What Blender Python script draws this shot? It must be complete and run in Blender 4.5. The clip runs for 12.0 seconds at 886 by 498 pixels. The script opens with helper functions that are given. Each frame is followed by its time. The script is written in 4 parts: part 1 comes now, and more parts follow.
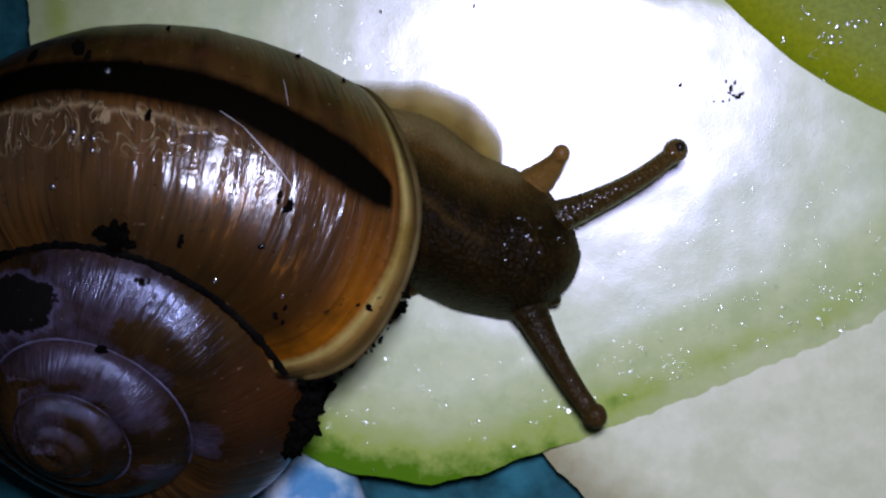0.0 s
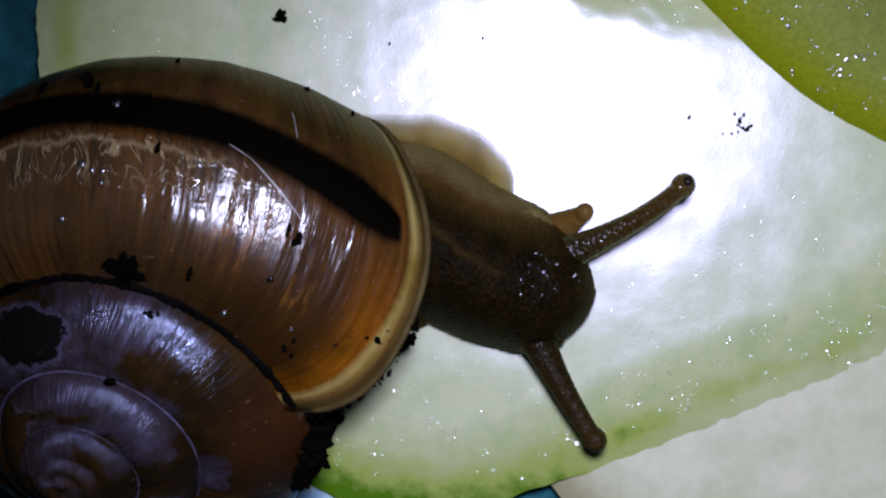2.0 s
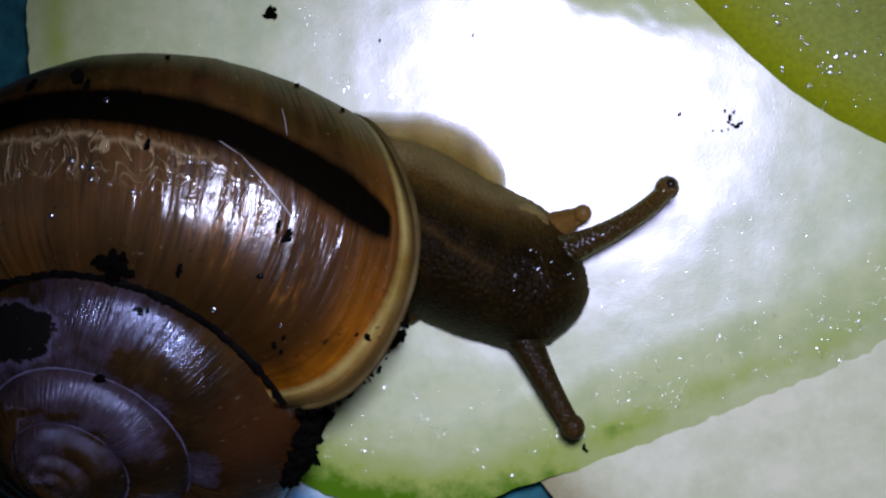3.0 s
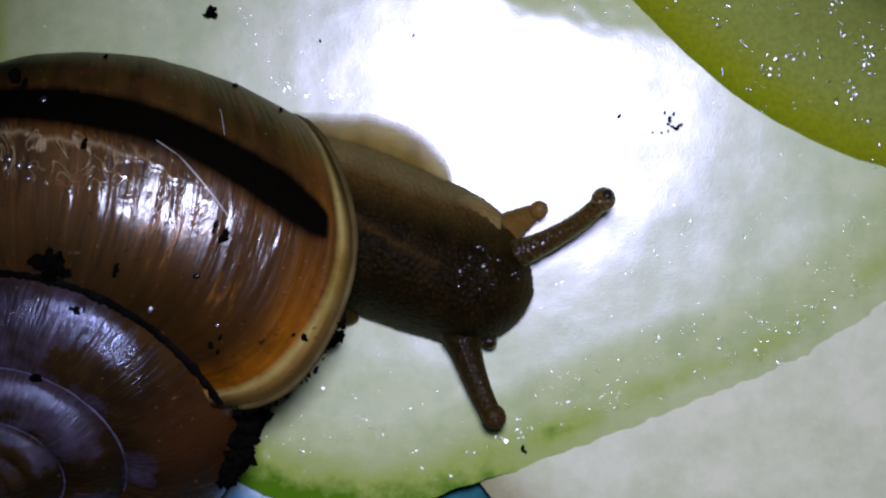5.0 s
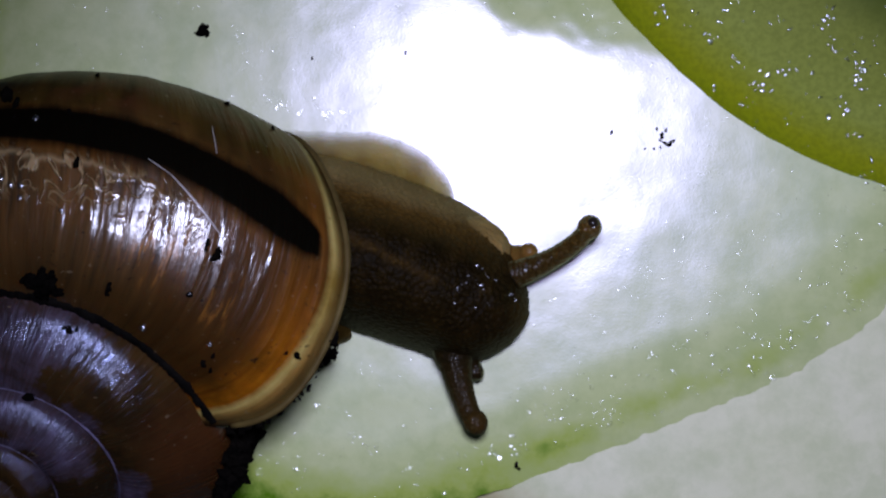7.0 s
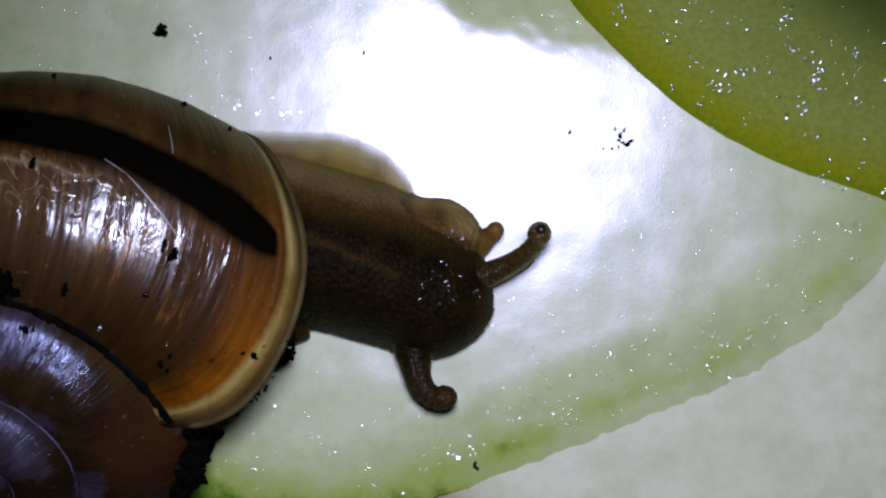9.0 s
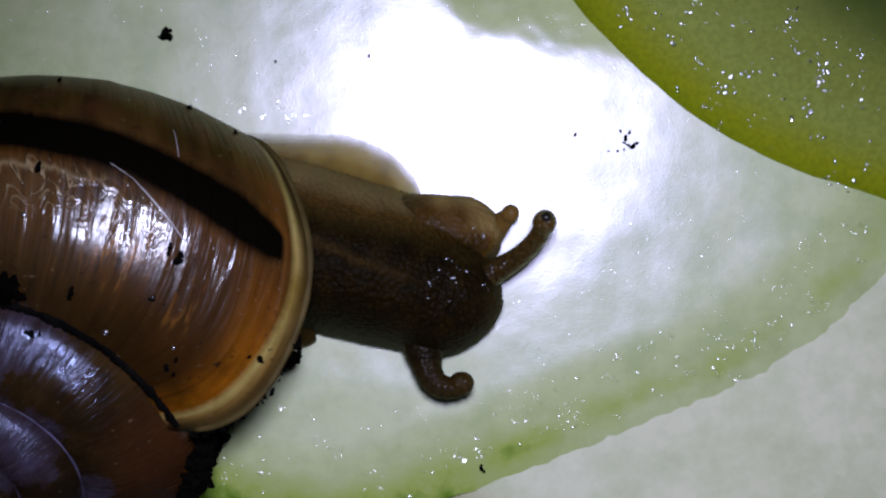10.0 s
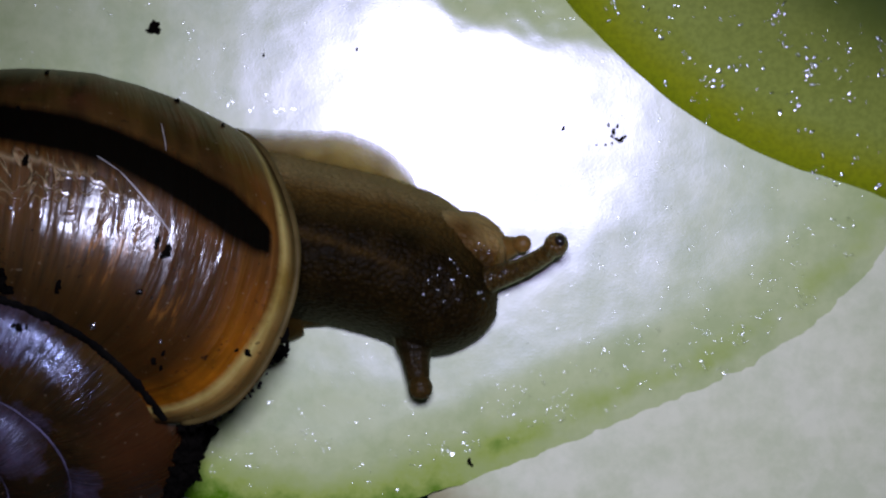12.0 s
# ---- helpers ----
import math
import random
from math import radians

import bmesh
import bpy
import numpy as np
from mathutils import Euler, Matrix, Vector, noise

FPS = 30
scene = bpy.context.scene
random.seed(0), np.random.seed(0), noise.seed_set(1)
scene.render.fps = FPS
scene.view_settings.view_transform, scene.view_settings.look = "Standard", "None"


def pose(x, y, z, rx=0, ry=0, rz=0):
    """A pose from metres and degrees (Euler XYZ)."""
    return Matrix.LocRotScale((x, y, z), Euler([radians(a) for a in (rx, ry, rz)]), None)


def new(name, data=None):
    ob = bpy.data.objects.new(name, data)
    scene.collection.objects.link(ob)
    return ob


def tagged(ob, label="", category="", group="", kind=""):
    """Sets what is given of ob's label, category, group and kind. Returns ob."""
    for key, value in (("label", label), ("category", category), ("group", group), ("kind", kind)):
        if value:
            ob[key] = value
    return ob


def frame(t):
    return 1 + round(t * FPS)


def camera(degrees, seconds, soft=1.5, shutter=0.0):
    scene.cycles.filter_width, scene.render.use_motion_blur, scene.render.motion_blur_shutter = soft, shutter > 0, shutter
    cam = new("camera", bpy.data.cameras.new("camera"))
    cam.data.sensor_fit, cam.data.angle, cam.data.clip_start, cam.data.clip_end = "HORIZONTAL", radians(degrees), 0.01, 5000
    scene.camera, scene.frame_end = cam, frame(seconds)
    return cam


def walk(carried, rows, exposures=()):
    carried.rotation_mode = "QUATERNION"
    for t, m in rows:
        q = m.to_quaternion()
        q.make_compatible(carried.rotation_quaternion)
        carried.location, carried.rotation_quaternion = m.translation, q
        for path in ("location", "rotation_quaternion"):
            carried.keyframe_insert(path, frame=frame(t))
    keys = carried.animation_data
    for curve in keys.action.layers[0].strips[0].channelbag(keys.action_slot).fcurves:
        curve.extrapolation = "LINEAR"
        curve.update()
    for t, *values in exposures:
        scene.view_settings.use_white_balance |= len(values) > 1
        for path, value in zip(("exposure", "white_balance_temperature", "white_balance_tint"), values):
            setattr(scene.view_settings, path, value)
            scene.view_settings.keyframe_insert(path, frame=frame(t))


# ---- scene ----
# A snail on wet cucumber slices under a close lens. Lengths below are in millimetres, MM turns them into metres.
MM = 0.001
HEIGHT = 111.57          # lens above the zero plane
TOP = -3.0               # upper face of the slice that carries the snail
FOCAL = 784 / math.tan(radians(8))

cam = camera(16, 12.0, soft=2.4)
# seconds, eye x, eye y, tilt, swing, lean
PATH = [
    (0, -0.000, 0.000, 0.000, 0.000, 0.000),
    (0.5, -0.054, -0.027, -0.032, 0.063, 0.077),
    (0.9, -0.098, 0.218, 0.255, 0.114, 0.009),
    (1, -0.132, 0.217, 0.253, 0.154, 0.029),
    (1.5, -0.128, 0.322, 0.375, 0.149, 0.035),
    (2, -0.093, 0.348, 0.406, 0.109, 0.094),
    (2.5, -0.041, 0.194, 0.227, 0.047, 0.102),
    (2.7, -0.016, 0.315, 0.367, 0.019, 0.104),
    (4.3, 0.313, 0.228, 0.266, -0.366, 0.249),
    (4.5, 0.426, 0.194, 0.227, -0.497, 0.209),
    (5, 0.674, 0.321, 0.375, -0.786, 0.354),
    (5.5, 0.595, 0.414, 0.483, -0.694, 0.218),
    (6, 0.636, 0.404, 0.472, -0.742, 0.143),
    (6.5, 0.645, 0.442, 0.516, -0.753, 0.194),
    (7, 0.752, 0.508, 0.593, -0.877, 0.140),
    (7.2, 0.778, 0.571, 0.667, -0.907, 0.059),
    (9, 1.204, 0.509, 0.594, -1.405, 0.091),
    (9.5, 1.177, 0.570, 0.666, -1.373, -0.098),
    (10, 1.141, 0.543, 0.633, -1.332, -0.075),
    (10.5, 1.120, 0.599, 0.698, -1.306, -0.147),
    (11, 1.283, 0.431, 0.503, -1.497, 0.087),
    (11.5, 1.331, 0.410, 0.478, -1.553, 0.025),
    (12, 1.273, 0.473, 0.552, -1.485, -0.061),
]
walk(cam, [(t, pose(x * MM, y * MM, HEIGHT * MM, rx, ry, rz)) for t, x, y, rx, ry, rz in PATH], exposures=[(0, 0.06), (2.7, 0.06), (4.5, -0.01), (5, 0.0), (5.5, -0.15), (7, -0.14), (9, -0.10), (12, -0.10)])

# ---- light: one cold white lamp beside the lens in a dim room ----
world = bpy.data.worlds.new("room")
scene.world = world
world.use_nodes = True
world.node_tree.nodes["Background"].inputs[0].default_value = (0.55, 0.7, 1.0, 1)
world.node_tree.nodes["Background"].inputs[1].default_value = 0.012
lamp_data = bpy.data.lights.new("lens_lamp", "SPOT")
lamp_data.energy = 0.325
lamp_data.color = (0.845, 0.88, 1.29)
lamp_data.shadow_soft_size = 4.5 * MM
lamp_data.spot_size = radians(34)
lamp_data.spot_blend = 1.0
lamp = new("lens_lamp", lamp_data)
LAMP_AT = Vector((2.5, 8.0, 104.0))
LAMP_TO = Vector((7.7, -0.8, TOP))
lamp.matrix_world = Matrix.Translation(LAMP_AT * MM) @ (LAMP_TO - LAMP_AT).to_track_quat("-Z", "Y").to_matrix().to_4x4()


# ---- small tools ----
def place(px, py, z):
    """Plan position, in mm, of a point at height z: px to the right, py down, 784, 441 under the lens at the start."""
    k = (HEIGHT - z) / FOCAL
    return np.array([(px - 784) * k, (441 - py) * k, z])


def mesh_from(name, verts, faces, material, smooth=True):
    me = bpy.data.meshes.new(name)
    me.from_pydata([tuple(float(c) * MM for c in v) for v in verts], [], faces)
    me.update()
    me.materials.append(material)
    if smooth:
        me.polygons.foreach_set("use_smooth", [True] * len(me.polygons))
    return me


def part(name, me, parent, label=""):
    ob = new(name, me)
    ob.parent = parent
    return tagged(ob, label)


def attribute(me, name, values):
    at = me.attributes.new(name, "FLOAT", "POINT")
    at.data.foreach_set("value", np.asarray(values, dtype=np.float32))


def grid_faces(nu, nv, closed_v=True, start=0):
    out = []
    for i in range(nu - 1):
        for j in range(nv if closed_v else nv - 1):
            k = (j + 1) % nv
            out.append((start + i * nv + j, start + i * nv + k, start + (i + 1) * nv + k, start + (i + 1) * nv + j))
    return out


def bumps(p, scale, amount):
    return amount * noise.noise(Vector(p) * scale)


def smooth_curve(rows, n):
    """Catmull-Rom through rows of numbers, n samples."""
    a = np.array(rows, float)
    a = np.vstack([2 * a[0] - a[1], a, 2 * a[-1] - a[-2]])
    m = len(rows) - 1
    out = []
    for t in np.linspace(0, m, n):
        i = min(int(t), m - 1)
        f = t - i
        p0, p1, p2, p3 = a[i:i + 4]
        out.append(0.5 * (2 * p1 + (p2 - p0) * f + (2 * p0 - 5 * p1 + 4 * p2 - p3) * f * f + (3 * p1 - p0 - 3 * p2 + p3) * f ** 3))
    return np.array(out)


# ---- materials ----
def material(name):
    m = bpy.data.materials.new(name)
    m.use_nodes = True
    return m, m.node_tree, m.node_tree.nodes["Principled BSDF"]


def add(tree, kind, **values):
    n = tree.nodes.new(kind)
    for key, value in values.items():
        n.inputs[key].default_value = value
    return n


def noise_node(tree, vector, scale, detail=4.0, rough=0.55):
    n = add(tree, "ShaderNodeTexNoise", Scale=scale, Detail=detail, Roughness=rough)
    tree.links.new(vector, n.inputs["Vector"])
    return n.outputs["Fac"]


def ramp(tree, value, stops):
    n = tree.nodes.new("ShaderNodeValToRGB")
    tree.links.new(value, n.inputs[0])
    while len(n.color_ramp.elements) < len(stops):
        n.color_ramp.elements.new(0.5)
    for e, (at, c) in zip(n.color_ramp.elements, stops):
        e.position = at
        e.color = (*c, 1) if len(c) == 3 else c
    return n.outputs[0]


def grey(v):
    return (v, v, v)


def mix(tree, factor, a, b, mode="MIX"):
    n = tree.nodes.new("ShaderNodeMix")
    n.data_type, n.blend_type = "RGBA", mode
    for at, v in ((0, factor), (6, a), (7, b)):
        if isinstance(v, (int, float)):
            n.inputs[at].default_value = v
        elif isinstance(v, tuple):
            n.inputs[at].default_value = (*v, 1)
        else:
            tree.links.new(v, n.inputs[at])
    return n.outputs[2]


def maths(tree, op, a, b=0.0):
    n = tree.nodes.new("ShaderNodeMath")
    n.operation = op
    for at, v in ((0, a), (1, b)):
        if isinstance(v, (int, float)):
            n.inputs[at].default_value = v
        else:
            tree.links.new(v, n.inputs[at])
    return n.outputs[0]


def bump_chain(tree, bsdf, layers, coat=True):
    normal = None
    for height, strength, distance in layers:
        b = add(tree, "ShaderNodeBump", Strength=strength, Distance=distance * MM)
        tree.links.new(height, b.inputs["Height"])
        if normal:
            tree.links.new(normal, b.inputs["Normal"])
        normal = b.outputs[0]
    tree.links.new(normal, bsdf.inputs["Normal"])
    if coat:
        tree.links.new(normal, bsdf.inputs["Coat Normal"])


def read(tree, name):
    n = tree.nodes.new("ShaderNodeAttribute")
    n.attribute_name = name
    return n.outputs["Fac"]


def position(tree):
    return tree.nodes.new("ShaderNodeTexCoord").outputs["Object"]


def set_in(bsdf, **values):
    for key, value in values.items():
        bsdf.inputs[key.replace("_", " ")].default_value = value


def flesh_material(name, pale, cloudy, inner_rind, outer_rind, wet=0.8, shine=0.3, depth=0.0):
    m, tree, b = material(name)
    where = position(tree)
    broad = noise_node(tree, where, 160, 3)
    fine = noise_node(tree, where, 1400, 5, 0.6)
    micro = noise_node(tree, where, 15000, 1)
    cells = add(tree, "ShaderNodeTexVoronoi", Scale=2600)
    tree.links.new(where, cells.inputs["Vector"])
    col = mix(tree, ramp(tree, broad, [(0.35, grey(0)), (0.68, grey(1))]), pale, cloudy)
    col = mix(tree, ramp(tree, fine, [(0.45, grey(0)), (0.75, grey(0.3))]), col, tuple(c * 1.15 for c in pale))
    grain = noise_node(tree, where, 520, 6, 0.7)
    col = mix(tree, ramp(tree, grain, [(0.38, grey(0.42)), (0.6, grey(0))]), col, tuple(c * f for c, f in zip(cloudy, (0.62, 0.72, 0.55))))
    rind = maths(tree, "ADD", read(tree, "rind"), maths(tree, "ADD", maths(tree, "MULTIPLY", maths(tree, "SUBTRACT", fine, 0.5), 0.6), maths(tree, "MULTIPLY", maths(tree, "SUBTRACT", grain, 0.5), maths(tree, "MULTIPLY", read(tree, "rind"), 1.5))))
    col = mix(tree, ramp(tree, rind, [(0.12, grey(0)), (0.62, grey(1))]), col, inner_rind)
    col = mix(tree, ramp(tree, rind, [(0.62, grey(0)), (0.98, grey(1))]), col, outer_rind)
    tree.links.new(col, b.inputs["Base Color"])
    set_in(b, Roughness=0.23, Specular_IOR_Level=shine * 1.85, Specular_Tint=(0.83, 0.76, 1.0, 1), Coat_Weight=wet, Coat_Roughness=0.19, Coat_IOR=1.5, Subsurface_Weight=depth, Subsurface_Scale=0.9 * MM)
    b.inputs["Subsurface Radius"].default_value = (0.9, 1.0, 0.6)
    dry = maths(tree, "SUBTRACT", 1.0, maths(tree, "MULTIPLY", read(tree, "rim"), 0.92))
    tree.links.new(maths(tree, "MULTIPLY", dry, ramp(tree, read(tree, "rind"), [(0.2, grey(wet)), (0.8, grey(wet * 0.35))])), b.inputs["Coat Weight"])
    tree.links.new(ramp(tree, noise_node(tree, where, 900, 5, 0.7), [(0.36, grey(0.12)), (0.62, grey(0.19))]), b.inputs["Coat Roughness"])
    bump_chain(tree, b, [(fine, 0.012, 0.04), (micro, 0.15, 0.009), (maths(tree, "MULTIPLY", grain, read(tree, "rind")), 0.3, 0.15), (cells.outputs["Distance"], 0.04, 0.02)])
    return m


def peel_material():
    """The green end: yellow-green rim, khaki further in, crown darkened for the lamp's falloff."""
    m, tree, b = material("cucumber_peel")
    where = position(tree)
    broad, fine, grain = noise_node(tree, where, 140, 3), noise_node(tree, where, 1500, 4, 0.6), noise_node(tree, where, 5200, 2)
    at = maths(tree, "ADD", read(tree, "rind"), maths(tree, "ADD", maths(tree, "MULTIPLY", maths(tree, "SUBTRACT", broad, 0.5), 0.16), maths(tree, "MULTIPLY", maths(tree, "SUBTRACT", fine, 0.5), 0.07)))
    col = ramp(tree, at, [(0.02, (0.022, 0.045, 0.003)), (0.18, (0.085, 0.115, 0.012)), (0.40, (0.23, 0.265, 0.040)), (0.68, (0.29, 0.335, 0.055)), (0.86, (0.30, 0.33, 0.010)), (0.98, (0.24, 0.30, 0.004))])
    col = mix(tree, ramp(tree, grain, [(0.35, grey(0.25)), (0.6, grey(0))]), col, (0.08, 0.10, 0.008))
    tree.links.new(col, b.inputs["Base Color"])
    set_in(b, Roughness=0.5, Specular_IOR_Level=0.06)
    bump_chain(tree, b, [(fine, 0.2, 0.05)], coat=False)
    return m


def shell_material():
    m, tree, b = material("shell_horn")
    along, across, age = read(tree, "along"), read(tree, "across"), read(tree, "age")
    vec = tree.nodes.new("ShaderNodeCombineXYZ")
    tree.links.new(along, vec.inputs[0]), tree.links.new(across, vec.inputs[1])

    def streaks(sx, sy, detail, rough, twist=0.0):
        mp = add(tree, "ShaderNodeMapping", Scale=(sx, sy, 1))
        tree.links.new(vec.outputs[0], mp.inputs["Vector"])
        n = add(tree, "ShaderNodeTexNoise", Scale=1.0, Detail=detail, Roughness=rough, Distortion=twist)
        tree.links.new(mp.outputs[0], n.inputs["Vector"])
        return n.outputs["Fac"]

    lines = streaks(230, 6, 4, 0.6)
    ribs = streaks(78, 3.5, 2, 0.5, 0.4)
    zones = streaks(16, 2.5, 3, 0.55)
    scrawl = streaks(64, 11, 2, 0.55, 1.7)
    where = position(tree)
    stain = noise_node(tree, where, 330, 4, 0.6)
    worn = noise_node(tree, where, 420, 6, 0.6)
    fine = noise_node(tree, where, 2600, 3)
    # horn colour, streaked along the growth lines
    col = mix(tree, ramp(tree, zones, [(0.35, grey(0)), (0.65, grey(1))]), (0.042, 0.017, 0.003), (0.165, 0.062, 0.008))
    col = mix(tree, ramp(tree, stain, [(0.42, grey(0)), (0.62, grey(0.6))]), col, (0.052, 0.030, 0.012))
    col = mix(tree, ramp(tree, lines, [(0.5, grey(0)), (0.72, grey(0.6))]), col, (0.21, 0.092, 0.020))
    col = mix(tree, ramp(tree, lines, [(0.30, grey(0.85)), (0.45, grey(0))]), col, (0.020, 0.011, 0.004))
    # paler ochre on the base below the band
    col = mix(tree, ramp(tree, across, [(0.27, grey(1)), (0.30, grey(0))]), col, mix(tree, ramp(tree, ribs, [(0.35, grey(0)), (0.65, grey(1))]), (0.030, 0.017, 0.003), (0.080, 0.044, 0.008)))
    col = mix(tree, maths(tree, "MULTIPLY", ramp(tree, across, [(0.24, grey(1)), (0.29, grey(0))]), ramp(tree, stain, [(0.46, grey(0)), (0.60, grey(0.75))])), col, (0.095, 0.034, 0.013))
    # darker brown towards the seam
    deep = maths(tree, "MULTIPLY", ramp(tree, across, [(0.47, grey(0)), (0.56, grey(1))]), ramp(tree, along, [(0.72, grey(0)), (0.86, grey(1))]))
    col = mix(tree, maths(tree, "MULTIPLY", deep, ramp(tree, stain, [(0.3, grey(0.85)), (0.7, grey(0.5))])), col, (0.022, 0.013, 0.003))
    # amber growth zone behind the lip; light coming through the horn is painted in
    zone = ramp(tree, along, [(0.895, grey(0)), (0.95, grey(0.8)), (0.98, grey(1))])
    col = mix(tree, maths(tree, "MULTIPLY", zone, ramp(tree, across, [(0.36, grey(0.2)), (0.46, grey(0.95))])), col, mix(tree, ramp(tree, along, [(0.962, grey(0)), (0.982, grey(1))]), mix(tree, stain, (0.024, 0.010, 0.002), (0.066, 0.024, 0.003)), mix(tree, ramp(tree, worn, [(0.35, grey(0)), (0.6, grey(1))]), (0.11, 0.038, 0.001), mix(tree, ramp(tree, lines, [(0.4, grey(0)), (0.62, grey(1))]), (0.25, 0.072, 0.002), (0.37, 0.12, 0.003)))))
    wave = maths(tree, "ADD", along, maths(tree, "MULTIPLY", maths(tree, "SUBTRACT", worn, 0.5), 0.004))
    wave = maths(tree, "ADD", wave, ramp(tree, across, [(0.40, grey(0.0)), (0.50, grey(0.0035))]))
    outer = maths(tree, "MULTIPLY", ramp(tree, wave, [(0.9955, grey(0)), (0.9975, grey(1))]), ramp(tree, across, [(0.40, grey(0.8)), (0.50, grey(0.9))]))
    cream = ramp(tree, wave, [(0.9905, grey(0)), (0.9922, grey(1)), (0.9948, grey(1)), (0.9965, grey(0.25))])
    col = mix(tree, cream, col, mix(tree, ramp(tree, worn, [(0.36, grey(0)), (0.62, grey(1))]), (0.26, 0.17, 0.03), (0.52, 0.40, 0.12)))
    col = mix(tree, outer, col, mix(tree, stain, (0.07, 0.042, 0.010), (0.16, 0.105, 0.030)))
    # older whorls: dark wine brown; worn patches lilac grey, lamp sheen painted into the lilac
    col = mix(tree, age, col, mix(tree, ramp(tree, stain, [(0.4, grey(0)), (0.65, grey(1))]), (0.022, 0.012, 0.004), (0.068, 0.034, 0.009)))
    # light showing through the older whorl's edge, put into the colour
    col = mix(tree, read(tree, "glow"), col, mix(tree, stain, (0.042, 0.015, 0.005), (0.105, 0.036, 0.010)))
    torn = maths(tree, "ADD", maths(tree, "MULTIPLY", maths(tree, "SUBTRACT", worn, 0.5), 1.1), maths(tree, "MULTIPLY", maths(tree, "SUBTRACT", fine, 0.5), 0.55))
    bare_sheen = ramp(tree, maths(tree, "ADD", read(tree, "bare_sheen"), torn), [(0.28, grey(0)), (0.40, grey(0.45)), (0.85, grey(0.85))])
    mottle = maths(tree, "MULTIPLY", ramp(tree, lines, [(0.32, grey(0.25)), (0.62, grey(1))]), ramp(tree, noise_node(tree, where, 900, 4, 0.65), [(0.36, grey(0.15)), (0.62, grey(1))]))
    col = mix(tree, bare_sheen, col, mix(tree, mottle, (0.026, 0.017, 0.018), (0.115, 0.090, 0.145)))
    torn_rim = ramp(tree, maths(tree, "ADD", read(tree, "bare_sheen"), torn), [(0.25, grey(0)), (0.31, grey(0.5)), (0.37, grey(0))])
    torn_rim = maths(tree, "MULTIPLY", torn_rim, ramp(tree, stain, [(0.50, grey(0)), (0.62, grey(1))]))
    col = mix(tree, torn_rim, col, (0.24, 0.21, 0.33))
    # a hole flaked through the skin, with a pale torn rim
    flake = maths(tree, "ADD", read(tree, "flake"), maths(tree, "MULTIPLY", torn, 0.8))
    col = mix(tree, ramp(tree, flake, [(0.16, grey(0)), (0.32, grey(0.5)), (0.36, grey(0))]), col, mix(tree, lines, (0.05, 0.045, 0.09), (0.24, 0.21, 0.36)))
    hole = ramp(tree, flake, [(0.34, grey(0)), (0.37, grey(1))])
    col = mix(tree, hole, col, (0.010, 0.009, 0.008))
    # rubbed, greyish skin below the band, lamp sheen painted into its paler tone
    rubbed_sheen = maths(tree, "MULTIPLY", ramp(tree, across, [(0.365, grey(0)), (0.39, grey(1)), (0.46, grey(0.8)), (0.58, grey(0.1))]), ramp(tree, along, [(0.40, grey(0)), (0.5, grey(1.5)), (0.68, grey(1.35)), (0.80, grey(0.95)), (0.93, grey(0))]))
    col = mix(tree, maths(tree, "MULTIPLY", rubbed_sheen, ramp(tree, zones, [(0.3, grey(0.10)), (0.62, grey(0.55))])), col, mix(tree, worn, (0.080, 0.056, 0.028), (0.19, 0.14, 0.075)))
    # warm copper glints beyond it, painted into the colour as flecks
    glint_zone = maths(tree, "MULTIPLY", ramp(tree, across, [(0.41, grey(0)), (0.45, grey(1)), (0.49, grey(1)), (0.54, grey(0))]), ramp(tree, along, [(0.888, grey(0)), (0.908, grey(1)), (0.940, grey(1)), (0.958, grey(0))]))
    glint_flecks = maths(tree, "MULTIPLY", ramp(tree, streaks(240, 16, 3, 0.6, 0.6), [(0.50, grey(0)), (0.66, grey(1))]), ramp(tree, worn, [(0.42, grey(0)), (0.58, grey(1))]))
    col = mix(tree, maths(tree, "MULTIPLY", maths(tree, "MULTIPLY", glint_flecks, glint_zone), 0.75), col, (0.55, 0.22, 0.03))
    # crackled skin under the band
    crackle = maths(tree, "MULTIPLY", ramp(tree, across, [(0.365, grey(0)), (0.378, grey(1)), (0.418, grey(1)), (0.465, grey(0))]), ramp(tree, along, [(0.35, grey(0)), (0.45, grey(1)), (0.86, grey(1)), (0.93, grey(0))]))
    veins = ramp(tree, scrawl, [(0.455, grey(0)), (0.49, grey(1)), (0.51, grey(1)), (0.545, grey(0))])
    fold_line = ramp(tree, maths(tree, "ADD", across, maths(tree, "MULTIPLY", maths(tree, "SUBTRACT", streaks(60, 1, 3, 0.6), 0.5), 0.05)), [(0.376, grey(0)), (0.384, grey(0.8)), (0.392, grey(0))])
    veins = maths(tree, "MAXIMUM", veins, fold_line)
    veins = maths(tree, "MULTIPLY", veins, crackle)
    col = mix(tree, maths(tree, "MULTIPLY", veins, 0.7), col, (0.52, 0.37, 0.18))
    # specks of dirt and of bare shell
    dots = noise_node(tree, where, 4200, 2, 0.5)
    col = mix(tree, maths(tree, "MULTIPLY", ramp(tree, dots, [(0.66, grey(0)), (0.71, grey(0.8))]), ramp(tree, stain, [(0.45, grey(0.2)), (0.6, grey(1))])), col, (0.010, 0.007, 0.004))
    col = mix(tree, ramp(tree, dots, [(0.25, grey(0.4)), (0.30, grey(0))]), col, (0.24, 0.17, 0.10))
    # the dark spiral band
    edge = maths(tree, "ADD", across, maths(tree, "MULTIPLY", maths(tree, "SUBTRACT", stain, 0.5), 0.025))
    wide = maths(tree, "MULTIPLY", read(tree, "banded"), 0.046)
